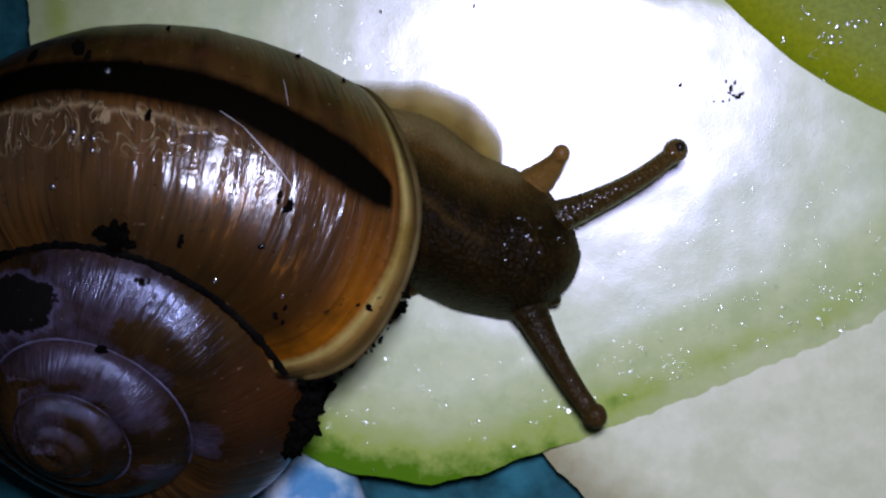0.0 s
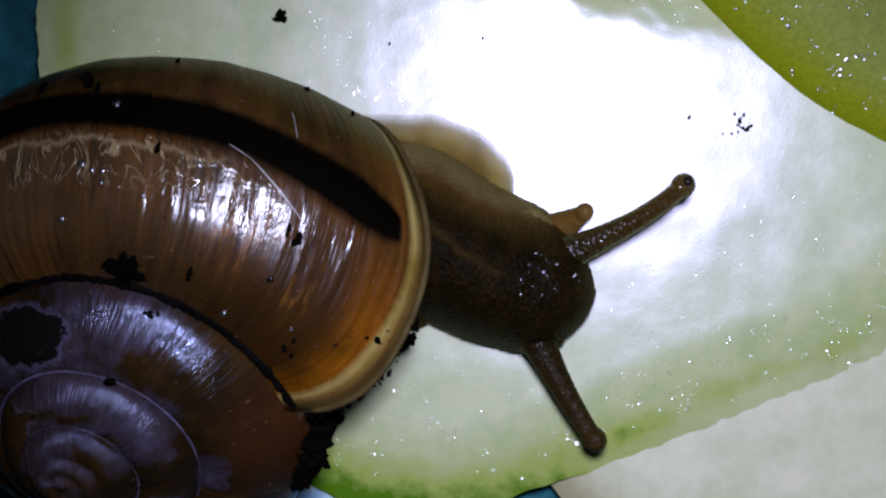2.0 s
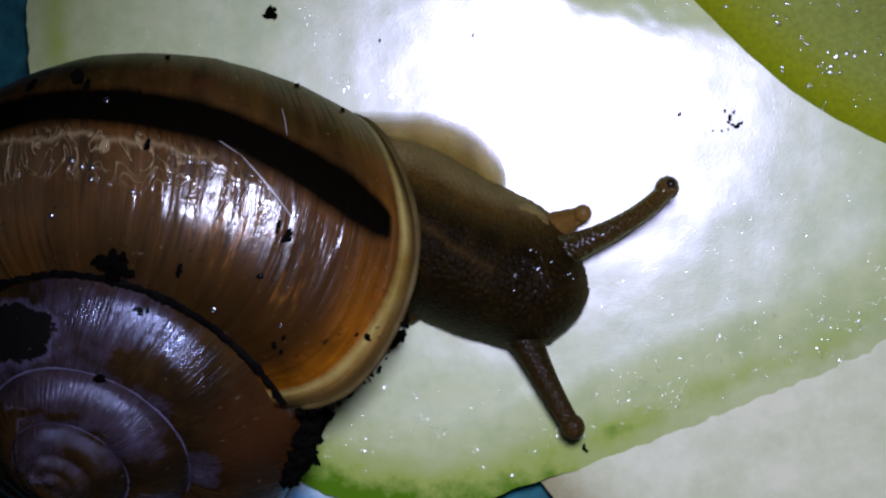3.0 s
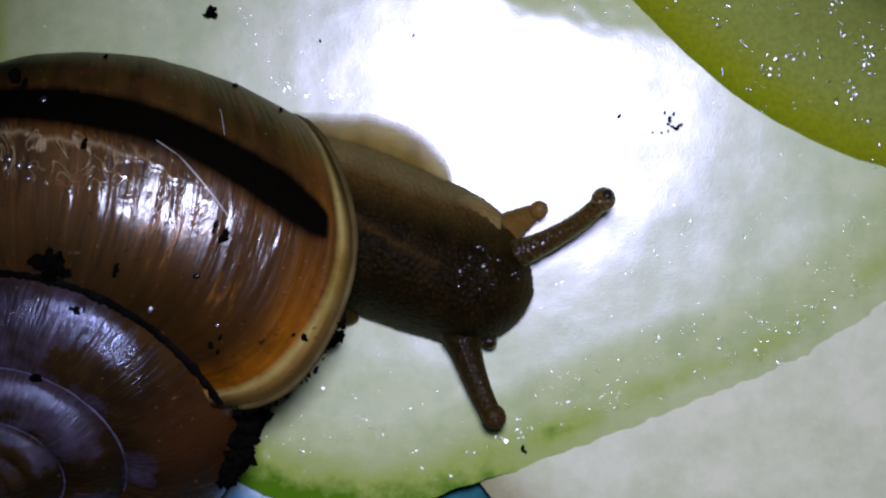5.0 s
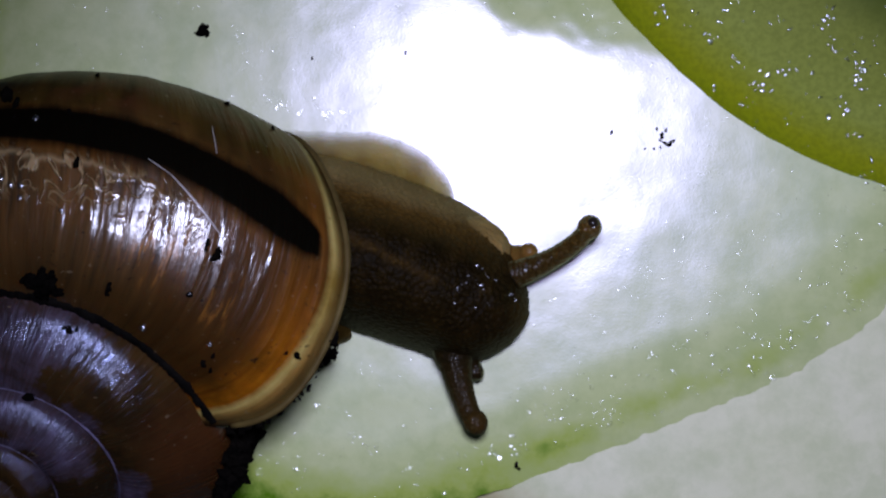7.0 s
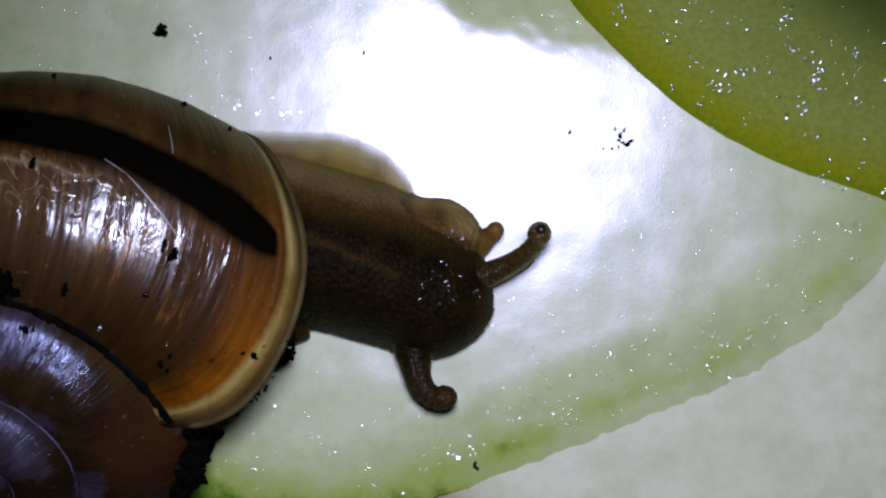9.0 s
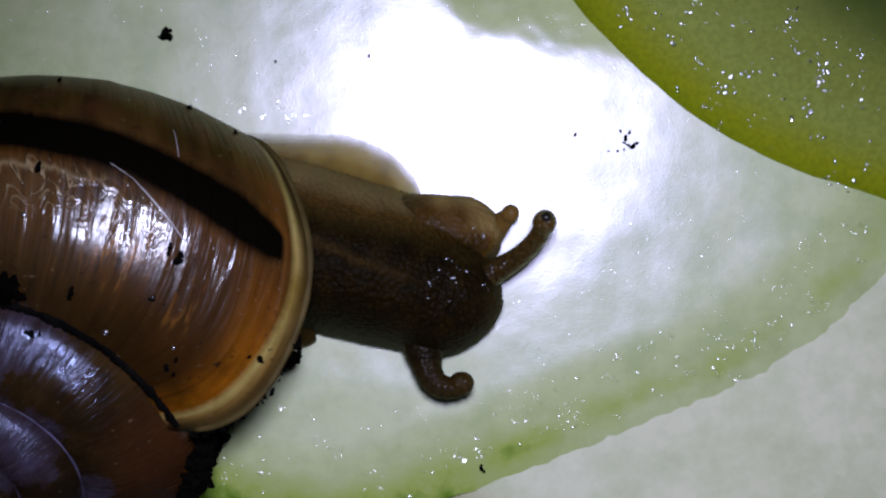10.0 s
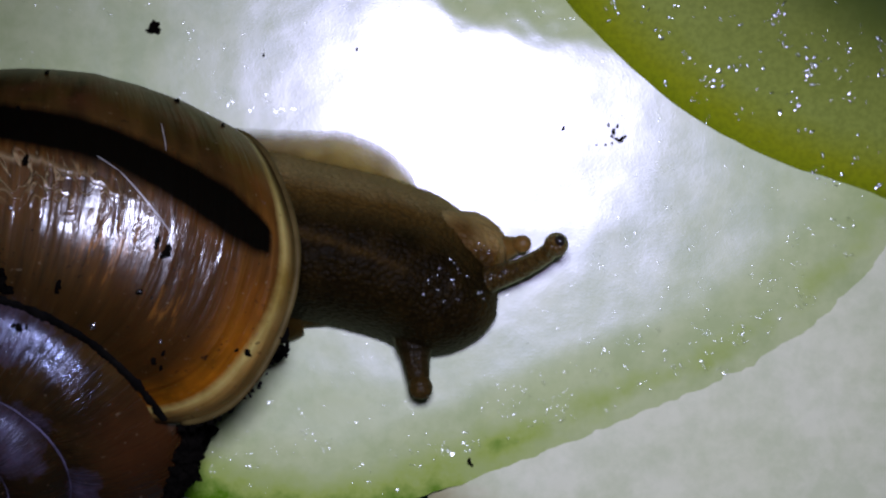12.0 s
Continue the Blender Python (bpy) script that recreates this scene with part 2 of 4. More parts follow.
    band = ramp(tree, maths(tree, "DIVIDE", maths(tree, "ABSOLUTE", maths(tree, "SUBTRACT", edge, 0.326)), maths(tree, "MAXIMUM", wide, 0.0005)), [(0.60, grey(1)), (1.0, grey(0))])
    band = maths(tree, "MULTIPLY", band, ramp(tree, read(tree, "banded"), [(0.35, grey(0)), (0.55, grey(1))]))
    col = mix(tree, band, col, (0.0028, 0.0022, 0.0012))
    tree.links.new(col, b.inputs["Base Color"])
    tree.links.new(mix(tree, age, ramp(tree, worn, [(0.3, grey(0.40)), (0.7, grey(0.54))]), ramp(tree, streaks(120, 4, 4, 0.65), [(0.36, grey(0.30)), (0.60, grey(0.10))])), b.inputs["Roughness"])
    tree.links.new(mix(tree, age, (0.9, 0.85, 1.0), (0.60, 0.68, 1.0)), b.inputs["Specular Tint"])
    tree.links.new(maths(tree, "MULTIPLY", ramp(tree, age, [(0.0, grey(0.06)), (1.0, grey(0.46))]), maths(tree, "SUBTRACT", 1.0, maths(tree, "MULTIPLY", maths(tree, "MAXIMUM", band, hole), 0.95))), b.inputs["Specular IOR Level"])
    tree.links.new(maths(tree, "MULTIPLY", maths(tree, "MULTIPLY", ramp(tree, age, [(0.0, grey(0.85)), (1.0, grey(0.05))]), ramp(tree, across, [(0.10, grey(0.25)), (0.30, grey(1.0))])), maths(tree, "SUBTRACT", 1.0, maths(tree, "MULTIPLY", band, 0.95))), b.inputs["Coat Weight"])
    tree.links.new(ramp(tree, streaks(95, 3, 3, 0.6), [(0.38, grey(0.23)), (0.60, grey(0.13))]), b.inputs["Coat Roughness"])
    set_in(b, Coat_IOR=1.66, Subsurface_Weight=0.1, Subsurface_Scale=0.7 * MM)
    young = maths(tree, "SUBTRACT", 1.0, maths(tree, "MULTIPLY", age, 0.93))
    young = maths(tree, "MULTIPLY", young, ramp(tree, across, [(0.27, grey(0.3)), (0.40, grey(1.0))]))
    bump_chain(tree, b, [(zones, 0.2, 0.2), (maths(tree, "MULTIPLY", ribs, young), 1.0, 0.16), (lines, 0.9, 0.05), (veins, 1.0, 0.10), (worn, 0.4, 0.06), (fine, 0.12, 0.015)])
    return m


def skin_material(name, dark, light, rough=0.34, relief=0.5, cell=0.55, wet=0.04, shine=0.22, edge=(0.30, 0.225, 0.075), depth=0.3, reach=0.7, thin=False):
    m, tree, b = material(name)
    where = position(tree)
    cells = add(tree, "ShaderNodeTexVoronoi", Scale=5600)
    cells.feature = "F1"
    tree.links.new(where, cells.inputs["Vector"])
    patch = noise_node(tree, where, 420, 4, 0.6)
    col = mix(tree, ramp(tree, patch, [(0.35, grey(0)), (0.7, grey(1))]), dark, light)
    col = mix(tree, ramp(tree, cells.outputs["Distance"], [(0.15, grey(0)), (0.6, grey(cell))]), col, tuple(c * 0.45 for c in dark))
    pale = read(tree, "pale")
    col = mix(tree, ramp(tree, pale, [(0.0, grey(0)), (0.36, grey(1))]), col, mix(tree, ramp(tree, cells.outputs["Distance"], [(0.15, grey(0)), (0.6, grey(cell))]), tuple(c * f for c, f in zip(edge, (0.225, 0.160, 0.070))), tuple(c * f for c, f in zip(edge, (0.09, 0.06, 0.03)))))
    col = mix(tree, ramp(tree, pale, [(0.34, grey(0)), (1.0, grey(1))]), col, edge)
    tree.links.new(col, b.inputs["Base Color"])
    set_in(b, Roughness=rough, Specular_IOR_Level=shine, Coat_Weight=wet, Coat_Roughness=0.14, Subsurface_Weight=depth, Subsurface_Scale=reach * MM)
    b.inputs["Subsurface Radius"].default_value = (1.0, 0.6, 0.35)
    if thin:
        tree.links.new(ramp(tree, read(tree, "edge"), [(0.0, grey(1.0)), (0.6, grey(0.75)), (1.0, grey(0.08))]), b.inputs["Alpha"])
    flip = maths(tree, "SUBTRACT", 1.0, cells.outputs["Distance"])
    bump_chain(tree, b, [(patch, 0.25, 0.12), (flip, relief, 0.09)])
    return m


def plain_material(name, a, b_col, rough, scale, bump=0.3, depth=0.1, coat=0.0, gloss=0.4):
    m, tree, b = material(name)
    where = position(tree)
    n = noise_node(tree, where, scale, 5, 0.6)
    tree.links.new(mix(tree, ramp(tree, n, [(0.35, grey(0)), (0.65, grey(1))]), a, b_col), b.inputs["Base Color"])
    set_in(b, Roughness=rough, Coat_Weight=coat, Coat_Roughness=0.1, Specular_IOR_Level=gloss)
    bump_chain(tree, b, [(n, bump, depth)], coat=coat > 0)
    return m


FLESH = flesh_material("cucumber_flesh", (0.65, 0.70, 0.345), (0.585, 0.655, 0.285), (0.43, 0.53, 0.11), (0.11, 0.25, 0.008), 0.18)
FLESH_LOW = flesh_material("cucumber_flesh_under", (0.83, 0.82, 0.55), (0.77, 0.77, 0.48), (0.57, 0.51, 0.27), (0.36, 0.34, 0.16), 0.3, 0.12, 0.0)
PEEL = peel_material()
HORN = shell_material()
LIP = plain_material("shell_lip", (0.125, 0.088, 0.026), (0.06, 0.038, 0.010), 0.6, 700, 0.5, 0.08, 0.0, 0.15)
SKIN = skin_material("snail_skin", (0.0115, 0.0064, 0.0008), (0.025, 0.0140, 0.0022), 0.60, 0.8, 0.6, 0.0, 0.07, (0.58, 0.425, 0.17), 0.2, 0.7, True)
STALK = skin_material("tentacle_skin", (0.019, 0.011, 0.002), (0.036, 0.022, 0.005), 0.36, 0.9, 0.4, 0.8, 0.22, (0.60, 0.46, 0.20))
# copy of the stalk skin with shade put into its colour
STALK_SHADED = skin_material("shaded_tentacle_skin", (0.012, 0.007, 0.0012), (0.025, 0.015, 0.003), 0.5, 0.6, 0.4, 0.06, 0.12, (0.60, 0.46, 0.20))
SOLE = skin_material("foot_skin", (0.018, 0.010, 0.002), (0.032, 0.018, 0.004), 0.55, 0.25, 0.2, 0.02, 0.08, (0.60, 0.46, 0.12), 0.7, 1.3, True)
LOBE = skin_material("mouth_skin", (0.020, 0.0115, 0.002), (0.034, 0.020, 0.005), 0.5, 0.4, 0.35, 0.06, 0.14, (0.46, 0.305, 0.105), 0.5, 0.9)
FEELER = skin_material("feeler_skin", (0.17, 0.086, 0.016), (0.27, 0.145, 0.032), 0.45, 0.3, 0.25)
EYE = plain_material("eye_pigment", (0.012, 0.008, 0.006), (0.02, 0.012, 0.008), 0.3, 900, 0.1, 0.02, 0.3)
SOIL = plain_material("wet_soil", (0.0015, 0.0012, 0.001), (0.005, 0.004, 0.003), 0.95, 2200, 0.8, 0.1, 0.0, 0.03)
GROOVE = plain_material("groove_black", (0.001, 0.001, 0.001), (0.006, 0.005, 0.004), 0.8, 1500, 0.9, 0.12, 0.0, 0.06)
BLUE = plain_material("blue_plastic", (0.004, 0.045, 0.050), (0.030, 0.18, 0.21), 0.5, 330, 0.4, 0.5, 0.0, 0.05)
# lit copy of the sheet's plastic, its brightness put into the colour
BLUE_LIT = plain_material("lit_blue_plastic", (0.12, 0.36, 0.62), (0.85, 0.94, 1.0), 0.35, 620, 0.35, 0.3, 0.3, 0.4)
WORN_SEAM = plain_material("flaked_seam", (0.016, 0.012, 0.018), (0.24, 0.21, 0.35), 0.4, 420, 0.6, 0.08, 0.0, 0.3)
SCRATCH = plain_material("scratch_edge", (0.40, 0.36, 0.35), (0.70, 0.66, 0.66), 0.3, 900, 0.2, 0.03, 0.3)


def juice_material(name, rough, share):
    """Clear beads: what lies below shows through, and a part of the light glances off."""
    m, tree, b = material(name)
    clear = tree.nodes.new("ShaderNodeBsdfTransparent")
    gloss = add(tree, "ShaderNodeBsdfGlossy", Roughness=rough, Color=(0.95, 0.95, 1.0, 1))
    both = tree.nodes.new("ShaderNodeMixShader")
    both.inputs[0].default_value = share
    tree.links.new(clear.outputs[0], both.inputs[1])
    tree.links.new(gloss.outputs[0], both.inputs[2])
    tree.nodes.remove(b)
    tree.links.new(both.outputs[0], tree.nodes["Material Output"].inputs["Surface"])
    return m


JUICE = juice_material("clear_juice", 0.20, 0.08)
DEW = juice_material("dew_on_peel", 0.25, 0.42)

# ---- the dish under everything ----
def dish():
    n = 90
    half = 160.0
    verts, faces = [], []
    ticks = np.sign(np.linspace(-1, 1, n)) * np.abs(np.linspace(-1, 1, n)) ** 2.2 * half
    for y in ticks:
        for x in ticks:
            verts.append((x, y, TOP - 3.7 + bumps((x * 0.11, y * 0.11, 3), 1.0, 0.5)))
    for i in range(n - 1):
        for j in range(n - 1):
            faces.append((i * n + j, i * n + j + 1, (i + 1) * n + j + 1, (i + 1) * n + j))
    return tagged(new("ground", mesh_from("ground", verts, faces, BLUE)), "dark blue plastic sheet under the slices", "ground", kind="structure")


dish()


# ---- cucumber slices ----
def ripple(x, y, seed):
    """The cut face is never quite flat."""
    return 0.014 * noise.noise(Vector((x * 0.45, y * 0.45, seed))) + 0.004 * noise.noise(Vector((x * 1.1, y * 1.1, seed + 3))) + 0.001 * noise.noise(Vector((x * 3, y * 3, seed)))


def slice_of(name, centre, radius, top, thick, mat, label, seed, green, height=None, shape=lambda a: 1.0, rounding=2.4, rings=70, spokes=420, deep=lambda x, y: 0.0):
    """A round slice: flat face, rounded rim, wall and lower face. green(angle) sets how much rind is left."""
    verts, rind, rim = [], [], []
    profile = [(f, 0.0) for f in np.linspace(0.0, 1.0, rings)]
    wall = [(q, q ** 2.2) for q in np.linspace(0.08, 1.0, 13)]
    for j in range(spokes):
        a = 2 * math.pi * j / spokes
        ca, sa = math.cos(a), math.sin(a)
        edge = radius * shape(a) * (1 + 0.03 * noise.noise(Vector((ca * 1.3, sa * 1.3, seed)))) + 0.14 * noise.noise(Vector((ca * 16, sa * 16, seed + 5))) + 0.08 * noise.noise(Vector((ca * 50, sa * 50, seed + 7)))
        inner = edge - rounding
        for f, drop in profile:
            r = inner * (0.004 + 0.996 * f)
            x, y = centre[0] + r * ca, centre[1] + r * sa
            z = top + (height(x, y) if height else 0.0) + ripple(x, y, seed)
            verts.append((x, y, z))
            d = (edge - r)
            rind.append(green(a, d, x, y))
            rim.append(max(0.0, 1 - d / 1.0))
        for s, d in wall:
            r = inner + rounding * s
            x, y = centre[0] + r * ca, centre[1] + r * sa
            verts.append((x, y, top + (height(x, y) if height else 0.0) - d * min(1.0, thick * 1.07) + ripple(x, y, seed) + 0.05 * s * s * noise.noise(Vector((x * 2.2, y * 2.2, seed)))))
            rind.append(green(a, edge - r, x, y))
            rim.append(max(0.0, 1 - (edge - r) / 1.0))
        for d in (0.55, 1.0):
            x, y = centre[0] + edge * ca, centre[1] + edge * sa
            fall = min(1.0, thick * 1.07)
            verts.append((x, y, top + (height(x, y) if height else 0.0) - fall - max(0.02, thick + deep(x, y) - fall) * d))
            rind.append(green(a, 0.0, x, y))
            rim.append(1.0)
        verts.append((centre[0], centre[1], top - thick))
        rind.append(0.0)
        rim.append(0.0)
    nv = rings + len(wall) + 3
    faces = []
    for j in range(spokes):
        k = (j + 1) % spokes
        faces += [(j * nv + i, j * nv + i + 1, k * nv + i + 1, k * nv + i) for i in range(nv - 1)]
    faces.append(tuple(j * nv for j in range(spokes)))
    thing = tagged(new(name), label, "cucumber slice", "cucumber slices")
    thing.location = (centre[0] * MM, centre[1] * MM, (top - thick) * MM)
    groups = {"flesh": [], "rind": []}
    for f in faces:
        ring = [i % nv for i in f]
        groups["rind" if min(ring) >= rings - 1 and max(ring) < nv - 1 else "flesh"].append(f)
    whole = mesh_from(name, verts, faces, mat)
    normals = [tuple(n.vector) for n in whole.vertex_normals]
    bpy.data.meshes.remove(whole)
    outer = rings + len(wall) - 1
    for j in range(spokes):
        normals[j * nv + outer] = normals[j * nv + outer - 1]
    for kind_name, fs in groups.items():
        used = sorted({i for f in fs for i in f})
        at = {i: n for n, i in enumerate(used)}
        me = mesh_from(kind_name, [verts[i] for i in used], [tuple(at[i] for i in f) for f in fs], mat)
        attribute(me, "rind", [rind[i] for i in used])
        attribute(me, "rim", [rim[i] for i in used])
        me.normals_split_custom_set_from_vertices([normals[i] for i in used])
        part(kind_name, me, thing, "green rim left after peeling" if kind_name == "rind" else "").matrix_basis = Matrix.Translation(-thing.location)
    return thing


def main_height(x, y):
    """The face of the slice sags away beyond a crease."""
    c = place(1150, -25, TOP)
    d = (y - c[1]) + 0.16 * (x - c[0]) + 0.5 * noise.noise(Vector((x * 0.5, y * 0.5, 9)))
    d -= 0.9 * max(0.0, 4.8 - x)
    d += 0.22 * noise.noise(Vector((x * 1.6, y * 1.6, 2)))
    soft = 0.3 * math.log(1 + math.exp(min(d, 9.0) / 0.3))
    return 0.030 * x + 0.022 * y - 0.16 * min(3.0, soft)


def main_green(a, d, x, y):
    """Rind left at d mm from the rim: solid green at the thick end, a broken paler band elsewhere."""
    low_left = max(0.0, math.cos(a - radians(247))) ** 7
    solid = max(0.0, 1 - d / 2.5) * (0.03 + 1.2 * low_left)
    blot = 0.8 + 0.9 * noise.noise(Vector((x * 0.6, y * 0.6, 4))) + 0.35 * noise.noise(Vector((x * 1.7, y * 1.7, 8)))
    broken = 0.42 * math.exp(-((d - 1.05) / 0.66) ** 2) * max(0.0, blot) * (1 - low_left) * min(1.0, 0.05 + d / 0.9)
    return solid + broken


def main_shape(a):
    d = math.degrees(a) % 360
    wide = 0.09 / (1 + math.exp((d - 261) / 4)) / (1 + math.exp((150 - d) / 12))
    return 1 + wide - 0.145 * math.exp(-((d - 291) / 29) ** 2) - 0.020 * math.exp(-((d - 187) / 18) ** 2)


C_MAIN = place(1000, -50, TOP)
C_LOW = place(1524, 296, TOP - 0.5)


def beyond_low(x, y):
    """The slice tapers where it lies on the lower one, and reaches down to the sheet beyond it."""
    q = max(0.0, min(1.0, (math.hypot(x - C_LOW[0], y - C_LOW[1]) - 16.2) / 1.5))
    return 2.6 * q * q * (3 - 2 * q)


slice_of("cucumber_slice", C_MAIN, 18.5, TOP, 0.5, FLESH, "wet pale cucumber slice with a green rim under the snail", 3, main_green, main_height, main_shape, 3.4, deep=beyond_low)
slice_of("cucumber_slice", C_LOW, 15.7, TOP - 0.52, 2.7, FLESH_LOW, "whitish cucumber slice lying beneath the upper slice", 11, lambda a, d, x, y: 0.6 * max(0.0, 1 - d / 2.5), lambda x, y: 0.030 * x + 0.022 * y)


END_AT, END_R = place(1904, -538, TOP - 0.5), 17.42


def end_piece():
    """The domed green end of a cucumber, lying on the large slice."""
    c = END_AT
    radius, tall = END_R, 3.2
    verts, rind = [], []
    nu, nv = 60, 160
    for j in range(nv):
        a = 2 * math.pi * j / nv
        ca, sa = math.cos(a), math.sin(a)
        edge = radius * (1 + 0.025 * noise.noise(Vector((ca, sa, 21)))) + 0.05 * noise.noise(Vector((ca * 18, sa * 18, 4)))
        for i in range(nu):
            q = i / (nu - 1) * math.pi / 2
            r = edge * math.sin(q) ** 0.9
            z = TOP + tall * math.cos(q) ** 0.75 - 0.55
            x, y = c[0] + r * ca, c[1] + r * sa
            verts.append((x, y, z + 0.05 * noise.noise(Vector((x * 0.9, y * 0.9, 2)))))
            rind.append(min(1.0, max(0.0, (r / edge - 0.5) / 0.5) ** 1.15))
    faces = []
    for j in range(nv):
        k = (j + 1) % nv
        faces += [(j * nu + i, j * nu + i + 1, k * nu + i + 1, k * nu + i) for i in range(nu - 1)]
    faces.append(tuple(j * nu + nu - 1 for j in range(nv))[::-1])
    thing = tagged(new("cucumber_end"), "olive green wet cucumber end piece on the slice", "cucumber piece")
    thing.location = (c[0] * MM, c[1] * MM, (TOP - 0.55) * MM)
    whole = mesh_from("cucumber_end", verts, faces, PEEL)
    normals = [tuple(n.vector) for n in whole.vertex_normals]
    bpy.data.meshes.remove(whole)
    for name, label, keep in (("crown", "", lambda low, high: high < nu - 6), ("cut_edge", "yellow-green cut edge", lambda low, high: high >= nu - 6)):
        fs = [f for f in faces if keep(min(i % nu for i in f), max(i % nu for i in f))]
        used = sorted({i for f in fs for i in f})
        at = {i: n for n, i in enumerate(used)}
        me = mesh_from(name, [verts[i] for i in used], [tuple(at[i] for i in f) for f in fs], PEEL)
        attribute(me, "rind", [rind[i] for i in used])
        me.normals_split_custom_set_from_vertices([normals[i] for i in used])
        part(name, me, thing, label).matrix_basis = Matrix.Translation(-thing.location)
    return thing


end_piece()


def loft(rows, nu, nv, rough=0.0, grain=2.0, flat=0.0, seed=0, cap=True):
    """Rings along a path. Rows: x, y, z, half width, half height. flat squares off the underside."""
    c = smooth_curve(rows, nu)
    verts, turn = [], []
    for i in range(nu):
        d = c[min(i + 1, nu - 1), :3] - c[max(i - 1, 0), :3]
        d = d / np.linalg.norm(d)
        side = np.cross(d, (0, 0, 1))
        side = side / np.linalg.norm(side)
        up = np.cross(side, d)
        for j in range(nv):
            a = 2 * math.pi * j / nv
            w, h = max(c[i, 3], 0.01), max(c[i, 4], 0.01)
            s = math.sin(a)
            if s < 0:
                s = s * (1 - flat)
            p = c[i, :3] + side * (w * math.cos(a)) + up * (h * s)
            if rough:
                n1 = noise.voronoi(Vector(p) * grain + Vector((seed, 0, 0)))[0][0]
                n2 = noise.noise(Vector(p) * 0.8 + Vector((0, seed, 0)))
                out = side * math.cos(a) + up * math.sin(a)
                p = p + out * (rough * (0.5 - n1) + rough * 1.2 * n2)
            verts.append(p)
            turn.append(a)
    faces = grid_faces(nu, nv)
    if cap:
        faces.append(tuple(range(nv))[::-1])
        faces.append(tuple((nu - 1) * nv + j for j in range(nv)))
    return verts, [f[::-1] for f in faces], np.array(turn), c


def fold(rows, mat, label):
    v, f, _, _ = loft(rows, 60, 30, 0.10, 0.5, 0.6, 3)
    return tagged(new("plastic_fold", mesh_from("plastic_fold", v, f, mat)), label, "plastic sheet")


Z_FOLD = TOP - 2.6
fold([(*place(500, 770, Z_FOLD)[:2], Z_FOLD, 0.5, 0.6), (*place(528, 840, Z_FOLD)[:2], Z_FOLD, 1.7, 1.6), (*place(560, 930, Z_FOLD)[:2], Z_FOLD, 2.1, 1.8), (*place(600, 1060, Z_FOLD)[:2], Z_FOLD, 1.2, 1.0)], BLUE_LIT, "fold of the blue plastic sheet, painted as lit")


# ---- the snail ----
snail = tagged(new("snail"), "brown banded snail creeping on a cucumber slice", "snail")
snail.location = place(560, 430, TOP) * MM
HOME = Matrix.Translation(-snail.location)

# spiral: growth per turn, tube centre, tube height, drop along the axis, in units of the tube's radius at the mouth
APEX = np.array((-12.918, -7.117, 9.0))
AXIS = Vector((-0.3096, -0.6349, 0.7079))
SIDE = Vector((-0.9435, 0.2976, -0.1457))
ACROSS = Vector((-0.1182, -0.7130, -0.6912))
PHASE, TUBE, GROW, CENTRE, TALL, DROP = 3.9263, 5.536, 1.7444, 0.9871, 0.8911, 1.816
LEAN_1, LEAN_2, DIP, FLARE = 0.3102, -0.1141, -0.0545, -0.1362
SEAM = 1.43
SHOULDER = 0.085


def shell_point(th, ph, swell=0.0):
    """Surface of the shell: th turns back from the mouth (0), ph runs round the tube, 0 outwards, positive towards the apex."""
    c, s = math.cos(ph), math.sin(ph)
    swell = swell + SHOULDER * math.exp(-((ph - 1.15) / 0.35) ** 2) + 0.045 * math.exp(-((ph - 0.3) / 0.35) ** 2)
    th = th + (LEAN_1 * s + LEAN_2 * (c - 1)) * min(1.0, max(0.0, 1 + th / 1.5))
    late = min(2.0, max(0.0, 1 + th / math.pi)) ** 2
    r = CENTRE + (1 + swell) * c - FLARE * late
    z = -DROP + TALL * (1 + swell) * s - DIP * late
    g = TUBE * GROW ** (th / (2 * math.pi))
    a = PHASE - th
    v = g * r * (math.cos(a) * SIDE + math.sin(a) * ACROSS) + g * z * AXIS
    return np.array(v) + APEX


def on_shell(th, ph, out=0.0):
    p = shell_point(th, ph)
    du = shell_point(th + 0.02, ph) - shell_point(th - 0.02, ph)
    dv = shell_point(th, ph + 0.02) - shell_point(th, ph - 0.02)
    n = np.cross(dv, du)
    n = n / np.linalg.norm(n)
    centre = (shell_point(th, ph) + shell_point(th, ph + math.pi)) / 2
    if np.dot(n, p - centre) < 0:
        n = -n
    return p + n * out, n


# worn skin of the spire with painted sheen: plan position and reach of each patch
WORN_SHEEN_PATCHES = ((170, 500, 210, 95), (110, 575, 130, 60), (20, 610, 110, 45), (110, 640, 190, 55), (220, 680, 110, 70), (245, 735, 75, 60), (358, 790, 48, 70), (300, 838, 110, 22), (135, 704, 90, 18), (205, 745, 34, 55), (70, 740, 70, 90))


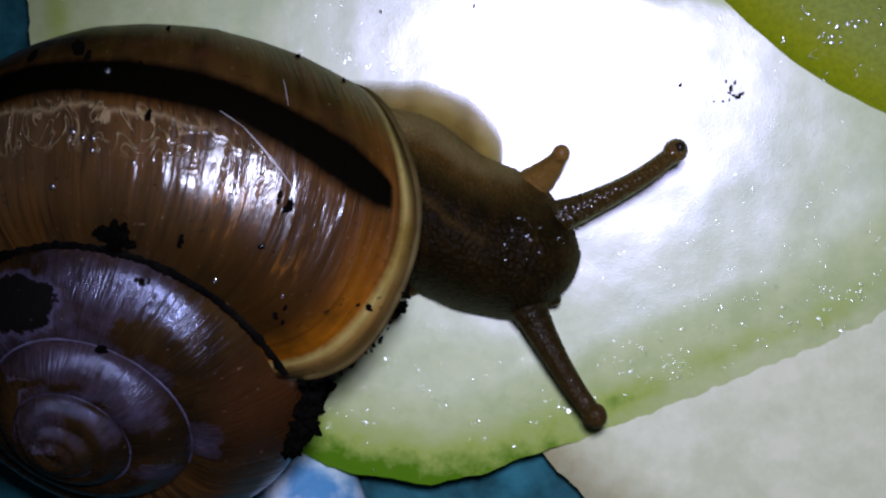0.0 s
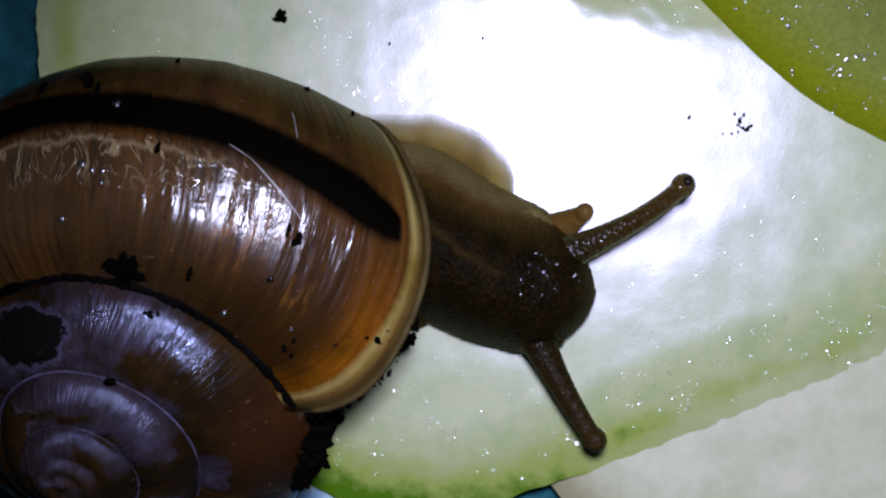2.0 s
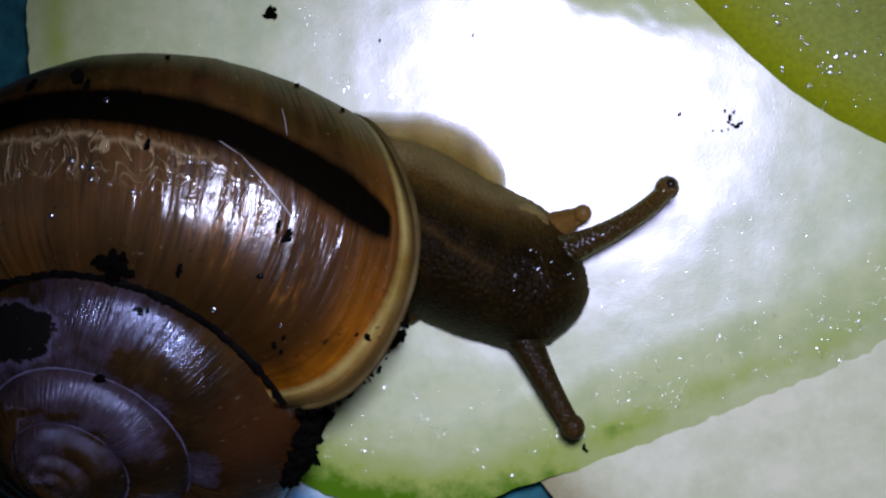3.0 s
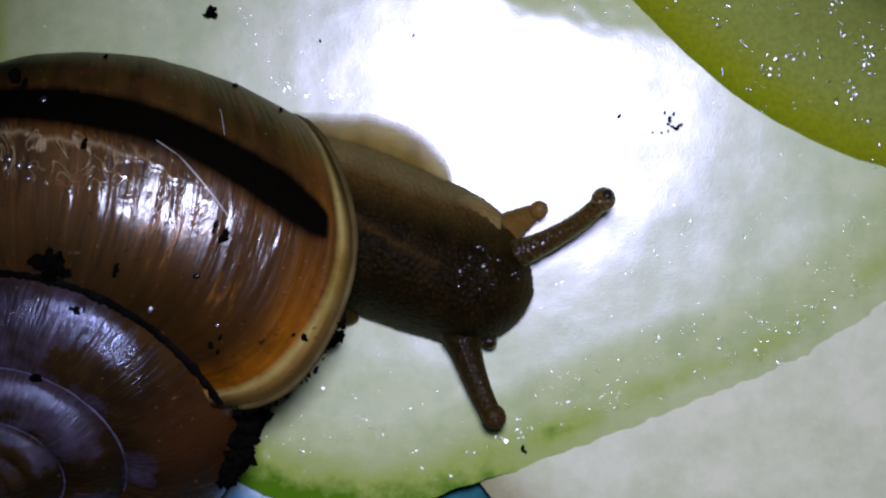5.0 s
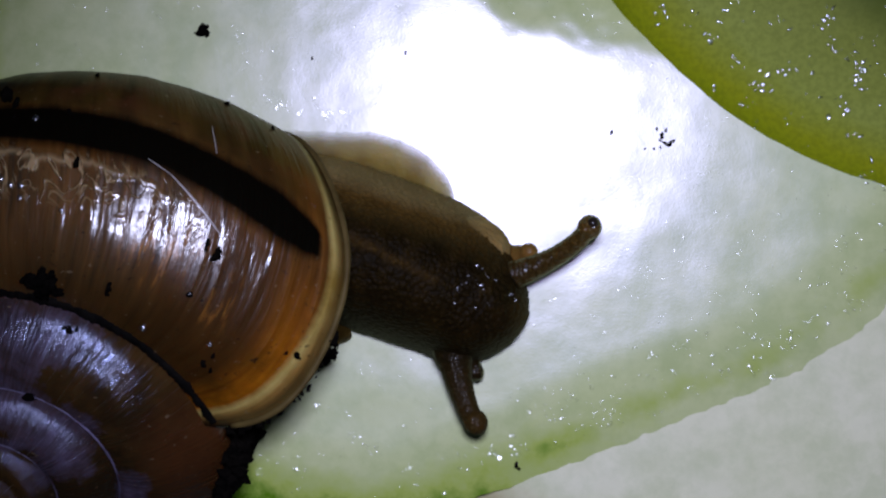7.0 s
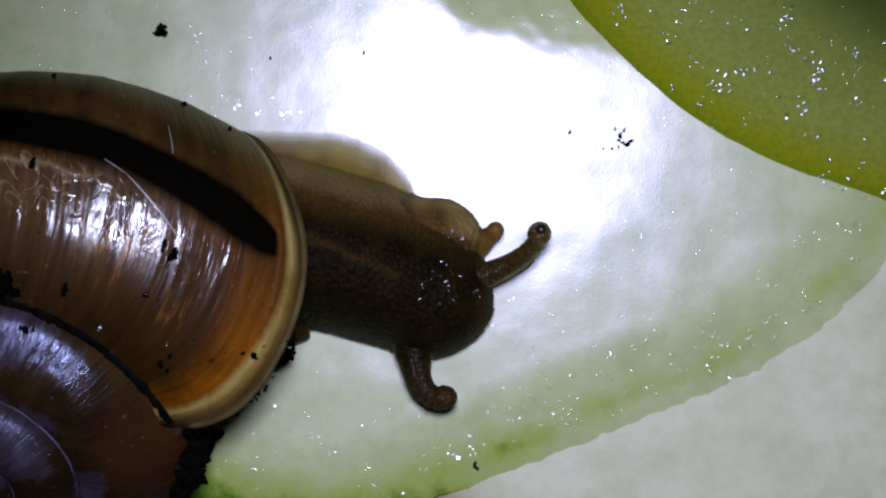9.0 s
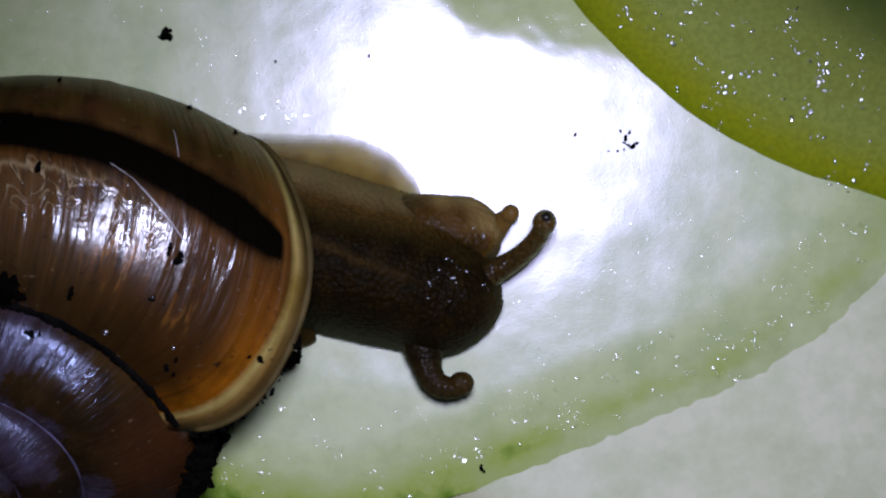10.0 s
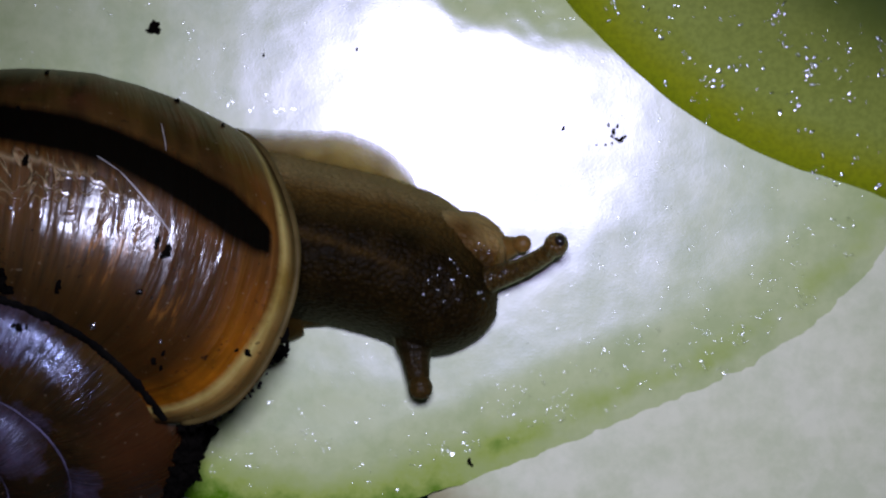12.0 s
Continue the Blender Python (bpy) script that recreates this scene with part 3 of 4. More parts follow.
def shell_body():
    turns, per, nv = 5.2, 110, 84
    nu = int(turns * per)
    verts, along, across, age, bare_sheen, banded, glow, flake = [], [], [], [], [], [], [], []
    for i in range(nu):
        th = -2 * math.pi * turns * (1 - i / (nu - 1))
        for j in range(nv):
            ph = -math.pi + 2 * math.pi * j / nv
            ridge = 0.006 * noise.noise(Vector((th * 14, ph * 0.7, 1))) + 0.008 * noise.noise(Vector((th * 4, ph * 0.8, 5)))
            ridge += 0.006 * noise.noise(Vector((th * 1.5, ph * 2.0, 9)))
            verts.append(shell_point(th, ph, ridge))
            back = -th / (2 * math.pi)
            along.append(1 - back / 1.0 if back < 6 else 0)
            across.append((ph + 1.0) / 4.0)
            age.append(min(1.0, max(0.0, (back - 0.74) / 0.12)))
            k = FOCAL / (HEIGHT - verts[-1][2])
            px, py = 784 + verts[-1][0] * k, 441 - verts[-1][1] * k
            old = 1.0 if back > 0.85 and -0.9 < ph < 2.2 else 0.0
            bare_sheen.append(old * max(1 - math.hypot((px - x) / rx, (py - y) / ry) for x, y, rx, ry in WORN_SHEEN_PATCHES))
            flake.append(max(-1.0, 1 - math.hypot((px - 30) / 100, (py - 535) / 80)) if 0.85 < back < 1.9 else -1.0)
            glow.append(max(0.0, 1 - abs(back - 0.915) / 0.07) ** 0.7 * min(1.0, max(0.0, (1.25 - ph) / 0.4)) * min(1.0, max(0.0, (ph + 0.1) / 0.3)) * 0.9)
            banded.append(min(1.0, max(0.0, (0.80 - back) / 0.1)) * min(1.0, max(0.0, (back - 0.010) / 0.022)) ** 0.5)
    faces = []
    for f in grid_faces(nu, nv):
        th = -2 * math.pi * turns * (1 - (f[0] // nv) / (nu - 1))
        ph = -math.pi + 2 * math.pi * (f[0] % nv) / nv
        if th > -1.6 and (ph > SEAM + 0.35 or ph < -2.7):
            continue  # the tube's inner side lies on the whorl before
        faces.append(f)
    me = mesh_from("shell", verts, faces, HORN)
    for name, values in (("along", along), ("across", across), ("age", age), ("bare_sheen", bare_sheen), ("banded", banded), ("glow", glow), ("flake", flake)):
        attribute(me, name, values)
    ob = part("shell", me, snail, "glossy brown coiled shell with one dark band")
    ob.matrix_basis = HOME
    s = ob.modifiers.new("wall", "SOLIDIFY")
    s.thickness, s.offset = 0.25 * MM, -1
    return ob


shell = shell_body()


def ribbon_tube(points, radius, nv=10, rough=0.0):
    """A round bead along points; radius is a number or one per point."""
    pts = np.array(points)
    n = len(pts)
    rad = np.full(n, radius) if isinstance(radius, float) else np.array(radius)
    verts = []
    side = np.array((0.0, 0.0, 1.0))
    for i in range(n):
        d = pts[min(i + 1, n - 1)] - pts[max(i - 1, 0)]
        d = d / np.linalg.norm(d)
        side = side - d * np.dot(side, d)
        side = side / np.linalg.norm(side)
        up = np.cross(d, side)
        for j in range(nv):
            a = 2 * math.pi * j / nv
            p = pts[i] + rad[i] * (side * math.cos(a) + up * math.sin(a))
            if rough:
                p = p + (p - pts[i]) * rough * noise.noise(Vector(p) * 4.5) + (p - pts[i]) * rough * noise.noise(Vector(p) * 11)
            verts.append(p)
    faces = grid_faces(n, nv) + [tuple(range(nv))[::-1], tuple((n - 1) * nv + j for j in range(nv))]
    return verts, faces


v, f = ribbon_tube([shell_point(0.0, ph) for ph in np.linspace(-2.6, SEAM, 90)], [0.11 + 0.015 * math.sin(k * 0.9) * math.sin(k * 0.37) for k in range(90)])
part("lip", mesh_from("lip", v, f, LIP), shell, "cream thickened shell lip")
def seam_at(th):
    """Where round the tube the whorl meets the one before it."""
    def section(t, ph):
        c, q = math.cos(ph), math.sin(ph)
        w = 1 + SHOULDER * math.exp(-((ph - 1.15) / 0.35) ** 2) + 0.045 * math.exp(-((ph - 0.3) / 0.35) ** 2)
        late = min(2.0, max(0.0, 1 + t / math.pi)) ** 2
        g = GROW ** (t / (2 * math.pi))
        return g * (CENTRE + w * c - FLARE * late), g * (-DROP + TALL * w * q - DIP * late)
    old = [section(th - 2 * math.pi, a) for a in np.linspace(-1.0, 2.2, 200)]
    for ph in np.linspace(1.2, 2.0, 161):
        r, z = section(th, ph)
        near = min(old, key=lambda p: (p[0] - r) ** 2 + (p[1] - z) ** 2)
        if near[0] >= r - 0.004 and near[1] >= z - 0.25:
            return ph
    return SEAM


for first, last, width in ((-4.3, -0.02, 0.26), (-11.5, -5.2, 0.075), (-17.5, -11.5, 0.055)):
    th = np.linspace(first, last, 420)
    rad = [width * ((0.9 if width > 0.2 else 0.55) + 0.7 * abs(noise.noise(Vector((t * 7, 0, width * 90))))) for t in th]
    meet = np.interp(th, th[::20], [seam_at(t) for t in th[::20]])
    v, f = ribbon_tube([on_shell(t, a, -0.62 * q)[0] for t, q, a in zip(th, rad, meet)], rad, 12, 0.22 if width > 0.2 else 0.06)
    if width > 0.2:
        part("suture", mesh_from("suture", v, f, GROOVE), shell, "dark seam between the whorls")
    else:
        part("suture", mesh_from("suture", v, f, WORN_SEAM), shell, "pale flaked seam of the spire")


# ---- body: neck, head, foot ----
def to_rows(rows):
    """Rows of px, py, height above the slice, half width, half height (px in plan units)."""
    k = (HEIGHT - TOP) / FOCAL
    return [(*place(px, py, TOP + z)[:2], TOP + z, w * k, h) for px, py, z, w, h in rows]


def body_part(name, rows, nu, nv, mat, label, rough=0.1, grain=5.0, flat=0.25, seed=0, pale=lambda p: 0.0):
    v, f, turn, c = loft(to_rows(rows), nu, nv, rough, grain, flat, seed)
    me = mesh_from(name, v, f, mat)
    attribute(me, "pale", [pale(p) for p in v])
    ob = part(name, me, snail, label)
    ob.matrix_basis = HOME
    return ob


PLAN = (HEIGHT - TOP) / FOCAL          # mm in one plan unit, on the slice
BODY_TURN = radians(17)
BODY_FROM = (700.0, 350.0)


def body_plan(u, v):
    """From u along the body and v towards its paler flank to plan units."""
    c, q = math.cos(BODY_TURN), math.sin(BODY_TURN)
    return BODY_FROM[0] + u * c + v * q, BODY_FROM[1] + u * q - v * c


def body_mm(u, v, z):
    px, py = body_plan(u, v)
    return np.array([(px - 784) * PLAN, (441 - py) * PLAN, TOP + z])


def granules(u, v, size=6.5):
    """Closely set rounded warts of the skin, 0 to 1."""
    d = noise.voronoi(Vector((u / size * 0.8, v / size, 0.3)))[0][0]
    return max(0.0, 1.0 - 1.5 * d)


def skin_tone(u, v):
    """How far the skin pales: dark back, brown flank, a faint light line along the back."""
    # the flank's paling includes backlight through its thinner flesh
    flank = float(np.interp(v, (35, 62, 85, 110, 135, 162, 200), (0.0, 0.08, 0.27, 0.46, 0.60, 0.80, 1.0)))
    streak = 17 - 0.17 * (u - 66)
    line = 0.10 * math.exp(-((v - streak - 3 * noise.noise(Vector((u * 0.02, 0, 5)))) / 8) ** 2) * max(0.0, min(1.0, (235 - u) / 60)) * max(0.0, min(1.0, (u + 10) / 40))
    snout = 0.12 * max(0.0, min(1.0, (u - 330) / 40))
    return max(0.0, flank + line + snout + 0.05 * noise.noise(Vector((u * 0.03, v * 0.03, 2))))


# along the body: station, width to either side, height of the back above the slice
BODY_ROWS = [(-140, 118, 140, 5.0), (-60, 122, 150, 5.6), (0, 128, 154, 5.8), (60, 131, 154, 5.9), (120, 132, 151, 5.9), (170, 133, 146, 5.8), (215, 134, 138, 5.6), (250, 137, 128, 5.4), (280, 134, 115, 5.2), (311, 121, 93, 4.9), (335, 102, 67, 4.5), (352, 81, 42, 4.0), (363, 62, 20, 3.5), (370, 44, 0, 3.0), (373, 30, -9, 2.7), (374.5, 16, -14, 2.4)]


def body_skin():
    """The whole outer skin at rest: rings of points across the body."""
    rows = smooth_curve(BODY_ROWS, 330)
    top, low = 104, 26
    verts, pale, edge = [], [], []
    for u, wr, wl, high in rows:
        mid, half = (wl - wr) / 2, (wl + wr) / 2
        floor = float(np.interp(u, (215, 330, 374), (0.12, 0.5, 1.5)))
        for j in range(top):
            q = -math.cos(math.pi * j / (top - 1))
            # the back stands steep over one side and slopes away over the other
            if q < 0:
                h = (1 - abs(q) ** 2.5) ** 0.5
            else:
                h = (1 - q ** 2.1) ** 0.62
                h = h * (1 - 0.07 * math.exp(-((q - 0.58) / 0.24) ** 2) * float(np.interp(u, (200, 290), (1, 0.25))))
            v = mid + half * q
            z = floor + (high - floor) * h
            g = granules(u, v)
            slope = abs(q) ** 3
            out = 2.2 * g * slope
            z += (0.085 + 0.09 * max(0.0, q)) * g * (1 - 0.6 * slope) + 0.12 * noise.noise(Vector((u * 0.022, v * 0.022, 7)))
            verts.append(body_mm(u + (out if u > 355 else 0), v + math.copysign(out, q), z))
            pale.append(skin_tone(u, v))
            edge.append(max(0.0, min(1.0, (q - 0.80) / 0.2)) * max(0.0, min(1.0, (205 - u) / 30)))
        for j in range(low):
            q = math.cos(math.pi * (j + 1) / (low + 1))
            verts.append(body_mm(u, mid + half * 0.96 * q, floor - 0.10 * (1 - q * q)))
            pale.append(skin_tone(u, mid + half * q))
            edge.append(0.0)
    return rows[:, 0], top + low, verts, pale, edge


def body_segments():
    """Cuts the skin across into pieces whose ends tuck under their neighbours, so that the body can bend and stretch."""
    us, nv, verts, pale, edge = body_skin()
    nu = len(us)
    faces = [f[::-1] for f in grid_faces(nu, nv)]
    whole = mesh_from("whole", verts, faces, SKIN)
    normals = np.array([tuple(n.vector) for n in whole.vertex_normals])
    bpy.data.meshes.remove(whole)
    verts = np.array(verts)
    cuts = [-141, 0] + list(range(10, 241, 10)) + [400]
    made = []
    for n, (first, last) in enumerate(zip(cuts[:-1], cuts[1:])):
        ids = [i for i, u in enumerate(us) if first - 17 <= u <= last + 17]
        lo, hi = ids[0], ids[-1]
        points = []
        for i in range(lo, hi + 1):
            past = max(first - us[i], us[i] - last, 0.0)
            points += [verts[i * nv + j] - normals[i * nv + j] * (0.010 * past + 0.0012 * past ** 2) for j in range(nv)]
        count = hi - lo + 1
        fs = [f[::-1] for f in grid_faces(count, nv)] + [tuple(range(nv)), tuple((count - 1) * nv + j for j in range(nv))[::-1]]
        name, label = ("neck", "dark brown granular neck") if n == 0 else ("head", "dark brown blunt granular head") if last == 400 else ("neck_fold", "dark brown granular skin of the neck")
        me = mesh_from(name, points, fs, SKIN)
        attribute(me, "pale", pale[lo * nv:(hi + 1) * nv])
        attribute(me, "edge", edge[lo * nv:(hi + 1) * nv])
        me.normals_split_custom_set_from_vertices([tuple(v) for v in normals[lo * nv:(hi + 1) * nv]])
        ob = part(name, me, snail, label)
        ob.matrix_basis = HOME
        made.append((ob, max(0.0, min(first if n else 0.0, 300.0)) if last == 400 else (max(first, 0) + last) / 2, last == 400))
    return made


segments = body_segments()
neck, head = segments[0][0], segments[-1][0]

# the foot's thin edge, spread on the slice beside the neck
FOOT_ROWS = [(-150, 165, 0.75), (-90, 183, 0.85), (-18, 203, 0.9), (40, 219, 0.95), (104, 214, 0.95), (151, 197, 0.85), (184, 168, 0.7), (198, 135, 0.55), (204, 90, 0.4), (206, 50, 0.2)]


def foot_edge():
    rows = smooth_curve(FOOT_ROWS, 120)
    top = 70
    verts, pale, edge = [], [], []
    for u, wide, high in rows:
        for j in range(top):
            q = math.sin(0.5 * math.pi * j / (top - 1))
            v = wide * q
            wave = 1 + 0.02 * noise.noise(Vector((u * 0.03, 0, 3)))
            z = 0.04 + high * (1 - q ** 3.2) ** 0.8 + 0.05 * granules(u, v, 8) * (1 - q) + 0.06 * noise.noise(Vector((u * 0.03, v * 0.03, 1)))
            verts.append(body_mm(u, v * wave, max(0.03, z)))
            pale.append(min(1.0, float(np.interp(v, (100, 150, 180, 205, 222), (0.18, 0.44, 0.68, 0.88, 1.0))) + 0.55 * max(0.0, (u - 120) / 70) * q + 0.08 * noise.noise(Vector((u * 0.04, v * 0.04, 6)))))
            edge.append(max(0.0, min(1.0, 1 - wide * (1 - q) / 60)))
        for j in range(6):
            verts.append(body_mm(u, wide * (1 - j / 5) * 0.99, 0.02))
            pale.append(1.0)
            edge.append(max(0.0, 1 - j))
    nv = top + 6
    n = len(rows)
    me = mesh_from("foot", verts, [f[::-1] for f in grid_faces(n, nv)] + [tuple(range(nv)), tuple((n - 1) * nv + j for j in range(nv))[::-1]], SOLE)
    attribute(me, "pale", pale)
    attribute(me, "edge", edge)
    ob = part("foot", me, snail, "pale translucent edge of the foot")
    ob.matrix_basis = HOME
    return ob


foot = foot_edge()
sole = body_part("sole", [(300, 400, 0.6, 60, 0.6), (450, 400, 0.7, 120, 1.0), (600, 385, 0.9, 125, 1.4), (680, 398, 0.8, 134, 1.2), (742, 388, 0.8, 116, 1.2), (860, 400, 0.7, 90, 0.9), (930, 425, 0.6, 40, 0.5)],
                 60, 60, SOLE, "pale underside of the foot", 0.06, 3.0, 0.5, 8, lambda p: 0.08)
back = body_part("mantle", [(330, 420, 4.0, 110, 2.2), (440, 380, 4.2, 150, 3.0), (560, 350, 4.0, 150, 3.0), (650, 345, 3.4, 130, 2.6), (700, 350, 3.0, 90, 2.0)],
                 50, 60, SKIN, "brown mantle filling the shell's mouth", 0.08, 4.0, 0.2, 5)


def lip_tone(p):
    """The mouth lobe pales towards its rim."""
    k = FOCAL / (HEIGHT - p[2])
    px, py = 784 + p[0] * k, 441 - p[1] * k
    rim = (324 + (px - 985) * 0.33 - py) / 62
    behind = max(0.62, min(1.0, (px - 790) / 150))
    return behind * max(0.0, min(1.0, 0.24 + 0.45 * rim + 0.20 * max(0.0, (px - 985) / 60) + 0.2 * noise.noise(Vector(p) * 1.4)))


lobe = body_part("mouth_lobe", [(790, 306, 0.9, 14, 0.4), (835, 306, 1.2, 36, 1.0), (880, 310, 1.6, 50, 1.5), (915, 314, 1.9, 58, 1.85), (950, 319, 2.0, 62, 1.95), (985, 327, 1.9, 64, 1.8), (1012, 337, 1.7, 58, 1.6), (1032, 346, 1.7, 44, 1.35), (1044, 352, 1.7, 24, 0.9), (1049, 354, 1.7, 5, 0.3)],
                 130, 120, LOBE, "paler fleshy lobe beside the mouth", 0.09, 8.0, 0.25, 3, lip_tone)


# ---- tentacles: short rigid rings that slide and turn along the stalk ----
def ring_piece(name, length, r0, r1, mat, label="", seed=0, grow=1.0, pale=0.0):
    n, nv = 30, 36
    verts = []
    for i in range(n):
        q = i / (n - 1)
        x = -length * 0.5 + length * q
        r = (r0 + r1) / 2 + (r1 - r0) * grow * (q - 0.5)
        end = min(q, 1 - q) * length / max(0.5 * r, 0.05)
        r = r * math.sqrt(max(0.02, 1 - (1 - min(1.0, end)) ** 2))
        for j in range(nv):
            a = 2 * math.pi * j / nv
            p = Vector((x, r * math.cos(a), r * math.sin(a)))
            bump = 1 + 0.07 * (0.5 - noise.voronoi(p * 11 + Vector((seed, 0, 0)))[0][0])
            verts.append((p.x, p.y * bump, p.z * bump))
    faces = grid_faces(n, nv) + [tuple(range(nv))[::-1], tuple((n - 1) * nv + j for j in range(nv))]
    me = mesh_from(name, verts, [f[::-1] for f in faces], mat)
    attribute(me, "pale", [pale] * len(verts))
    return part(name, me, snail, label)


def ball_piece(name, radius, mat, label="", stretch=1.15, seed=1, pale=0.0):
    bm = bmesh.new()
    bmesh.ops.create_icosphere(bm, subdivisions=4, radius=radius * MM)
    for w in bm.verts:
        p = w.co / MM
        s = 1 + 0.05 * (0.5 - noise.voronoi(p * 8 + Vector((seed, 0, 0)))[0][0])
        w.co = Vector((w.co.x * stretch * s, w.co.y * s, w.co.z * s))
    me = bpy.data.meshes.new(name)
    bm.to_mesh(me)
    bm.free()
    me.materials.append(mat)
    me.polygons.foreach_set("use_smooth", [True] * len(me.polygons))
    attribute(me, "pale", [pale] * len(me.vertices))
    return part(name, me, snail, label)


class Stalk:
    def __init__(self, full, radii, knob, label, eye=True, mat=None, count=9, tip=0.0):
        mat = mat or STALK
        self.n = count
        span = full / count
        self.parts = []
        self.length = span * 3.0
        for i in range(count):
            q0, q1 = i / count, (i + 1) / count
            r0, r1 = np.interp(q0, np.linspace(0, 1, len(radii)), radii), np.interp(q1, np.linspace(0, 1, len(radii)), radii)
            self.parts.append(ring_piece("tentacle_ring", span * 3.0, r0, r1, mat, label, i * 3.1, 3.0, tip * q0 ** 0.8))
        self.knob = ball_piece("tentacle_tip", knob, mat, "rounded tentacle tip", 1.12, 1, tip)
        self.eye = ball_piece("eye", knob * 0.5, EYE, "black eye spot", 1.0) if eye else None
        self.knob_r = knob

    def keys(self, rows):
        """rows: seconds, root, bend, tip (mm). The pieces follow the curved line from root to tip."""
        lists = {}
        for t, a, m, c in rows:
            a, m, c = np.array(a), np.array(m), np.array(c)
            ctrl = 2 * m - (a + c) / 2
            reach = np.linalg.norm(m - a) + np.linalg.norm(c - m)
            for i, ob in enumerate(self.parts + [self.knob] + ([self.eye] if self.eye else [])):
                q = (i + 0.5) / self.n if i < self.n else 1.0
                p = (1 - q) ** 2 * a + 2 * q * (1 - q) * ctrl + q * q * c
                d = 2 * (1 - q) * (ctrl - a) + 2 * q * (c - ctrl)
                d = d / np.linalg.norm(d)
                room = self.length / 2 - self.knob_r * 0.35
                if i < self.n and (1 - q) * reach < room:
                    q = 1 - room / reach
                    if q < 0:
                        d = (ctrl - a) / np.linalg.norm(ctrl - a)
                        p = a + d * (q * reach)
                    else:
                        p = (1 - q) ** 2 * a + 2 * q * (1 - q) * ctrl + q * q * c
                        d = 2 * (1 - q) * (ctrl - a) + 2 * q * (c - ctrl)
                        d = d / np.linalg.norm(d)
                if i > self.n:
                    p = p + d * self.knob_r * 0.6 + np.array((0, 0, self.knob_r * 0.30))
                turn = Vector((1, 0, 0)).rotation_difference(Vector(d)).to_matrix().to_4x4()
                lists.setdefault(ob, []).append((t, HOME @ Matrix.Translation(Vector(p) * MM) @ turn))
        for ob, rs in lists.items():
            walk(ob, rs)


upper = Stalk(4.6, (0.66, 0.47, 0.37, 0.33, 0.30), 0.42, "brown retractable eye stalk", tip=0.30)
lower = Stalk(4.2, (0.80, 0.52, 0.42, 0.37, 0.32), 0.43, "shaded brown retractable eye stalk", False, STALK_SHADED, tip=0.12)
feeler = Stalk(1.5, (0.62, 0.48, 0.35, 0.29), 0.32, "short pale feeler", False, FEELER, 4)
feeler_low = Stalk(1.2, (0.45, 0.36, 0.30), 0.30, "short brown feeler", False, STALK, 3)


def slime(parent, count, at, spread, label, seed):
    """Small wet beads on the skin of a body part."""
    r = random.Random(seed)
    me0 = parent.data
    pool = [w.co / MM for w in me0.vertices]
    bm = bmesh.new()
    made = 0
    while made < count:
        x, y = at[0] + r.gauss(0, spread[0]), at[1] + r.gauss(0, spread[1])
        best = max((w for w in pool if abs(w.x - x) < 0.12 and abs(w.y - y) < 0.12), key=lambda w: w.z, default=None)
        if best is None:
            continue
        made += 1
        size, oval, spin = 0.04 + 0.11 * r.random() ** 2, r.uniform(0.35, 1.0), r.uniform(0, math.pi)
        ball = bmesh.ops.create_icosphere(bm, subdivisions=2, radius=size * MM)["verts"]
        for w in ball:
            u, q = w.co.x * (1 + 0.25 * noise.noise(w.co / MM * 12 + Vector((made, 0, 0)))), w.co.y * oval
            w.co = Vector((u * math.cos(spin) - q * math.sin(spin), u * math.sin(spin) + q * math.cos(spin), w.co.z * 0.28)) + Vector((best.x, best.y, best.z + size * 0.06)) * MM
    me = bpy.data.meshes.new("slime")
    bm.to_mesh(me)
    bm.free()
    me.materials.append(JUICE)
    me.polygons.foreach_set("use_smooth", [True] * len(me.polygons))
    return tagged(part("slime", me, parent, label), kind="stuff")


slime(head, 28, place(972, 425, TOP + 5), (0.75, 0.42), "glinting slime on the head", 4)
for ring in upper.parts[1:5]:
    slime(ring, 5, (0.0, 0.0), (0.3, 0.12), "glinting slime on the stalk", 14)
slime(lobe, 9, place(1012, 330, TOP + 3), (0.25, 0.25), "glinting slime beside the mouth", 9)


# ---- dirt ----
def crumb(name, spots, label, category, parent=None, mat=None, group="", kind=""):
    """One clump of small angular grains. spots: x, y, z, size (mm)."""
    bm = bmesh.new()
    for n, (x, y, z, s) in enumerate(spots):
        made = bmesh.ops.create_icosphere(bm, subdivisions=3, radius=s * MM)
        lean = Vector((math.sin(n * 2.4 + x * 3), math.cos(n * 2.4 + x * 3), 0.5 * math.sin(n * 1.3 + y * 5))).normalized()
        for w in made["verts"]:
            k = 1 + 0.85 * noise.noise(w.co / MM / s * 1.5 + Vector((n * 3.7, 0, 0))) + 0.45 * noise.noise(w.co / MM / s * 3.4 + Vector((n * 1.7, 9, 0)))
            along = lean * w.co.dot(lean)
            w.co = (along * 1.35 + (w.co - along) * 0.85) * k + Vector((x, y, z)) * MM
    me = bpy.data.meshes.new(name)
    bm.to_mesh(me)
    bm.free()
    me.materials.append(mat or SOIL)
    me.polygons.foreach_set("use_smooth", [True] * len(me.polygons))
    ob = new(name, me)
    if parent:
        ob.parent = parent
        return tagged(ob, label)
    return tagged(ob, label, category, group, kind)


def specks(spots, label, group=""):
    """Crumbs that lie on the slice."""
    rows = []
    for px, py, size in spots:
        x, y, _ = place(px, py, TOP)
        rows.append((x, y, TOP + main_height(x, y) + size * 0.5, size))
    return crumb("dirt_crumb", rows, label, "dirt", None, None, group)


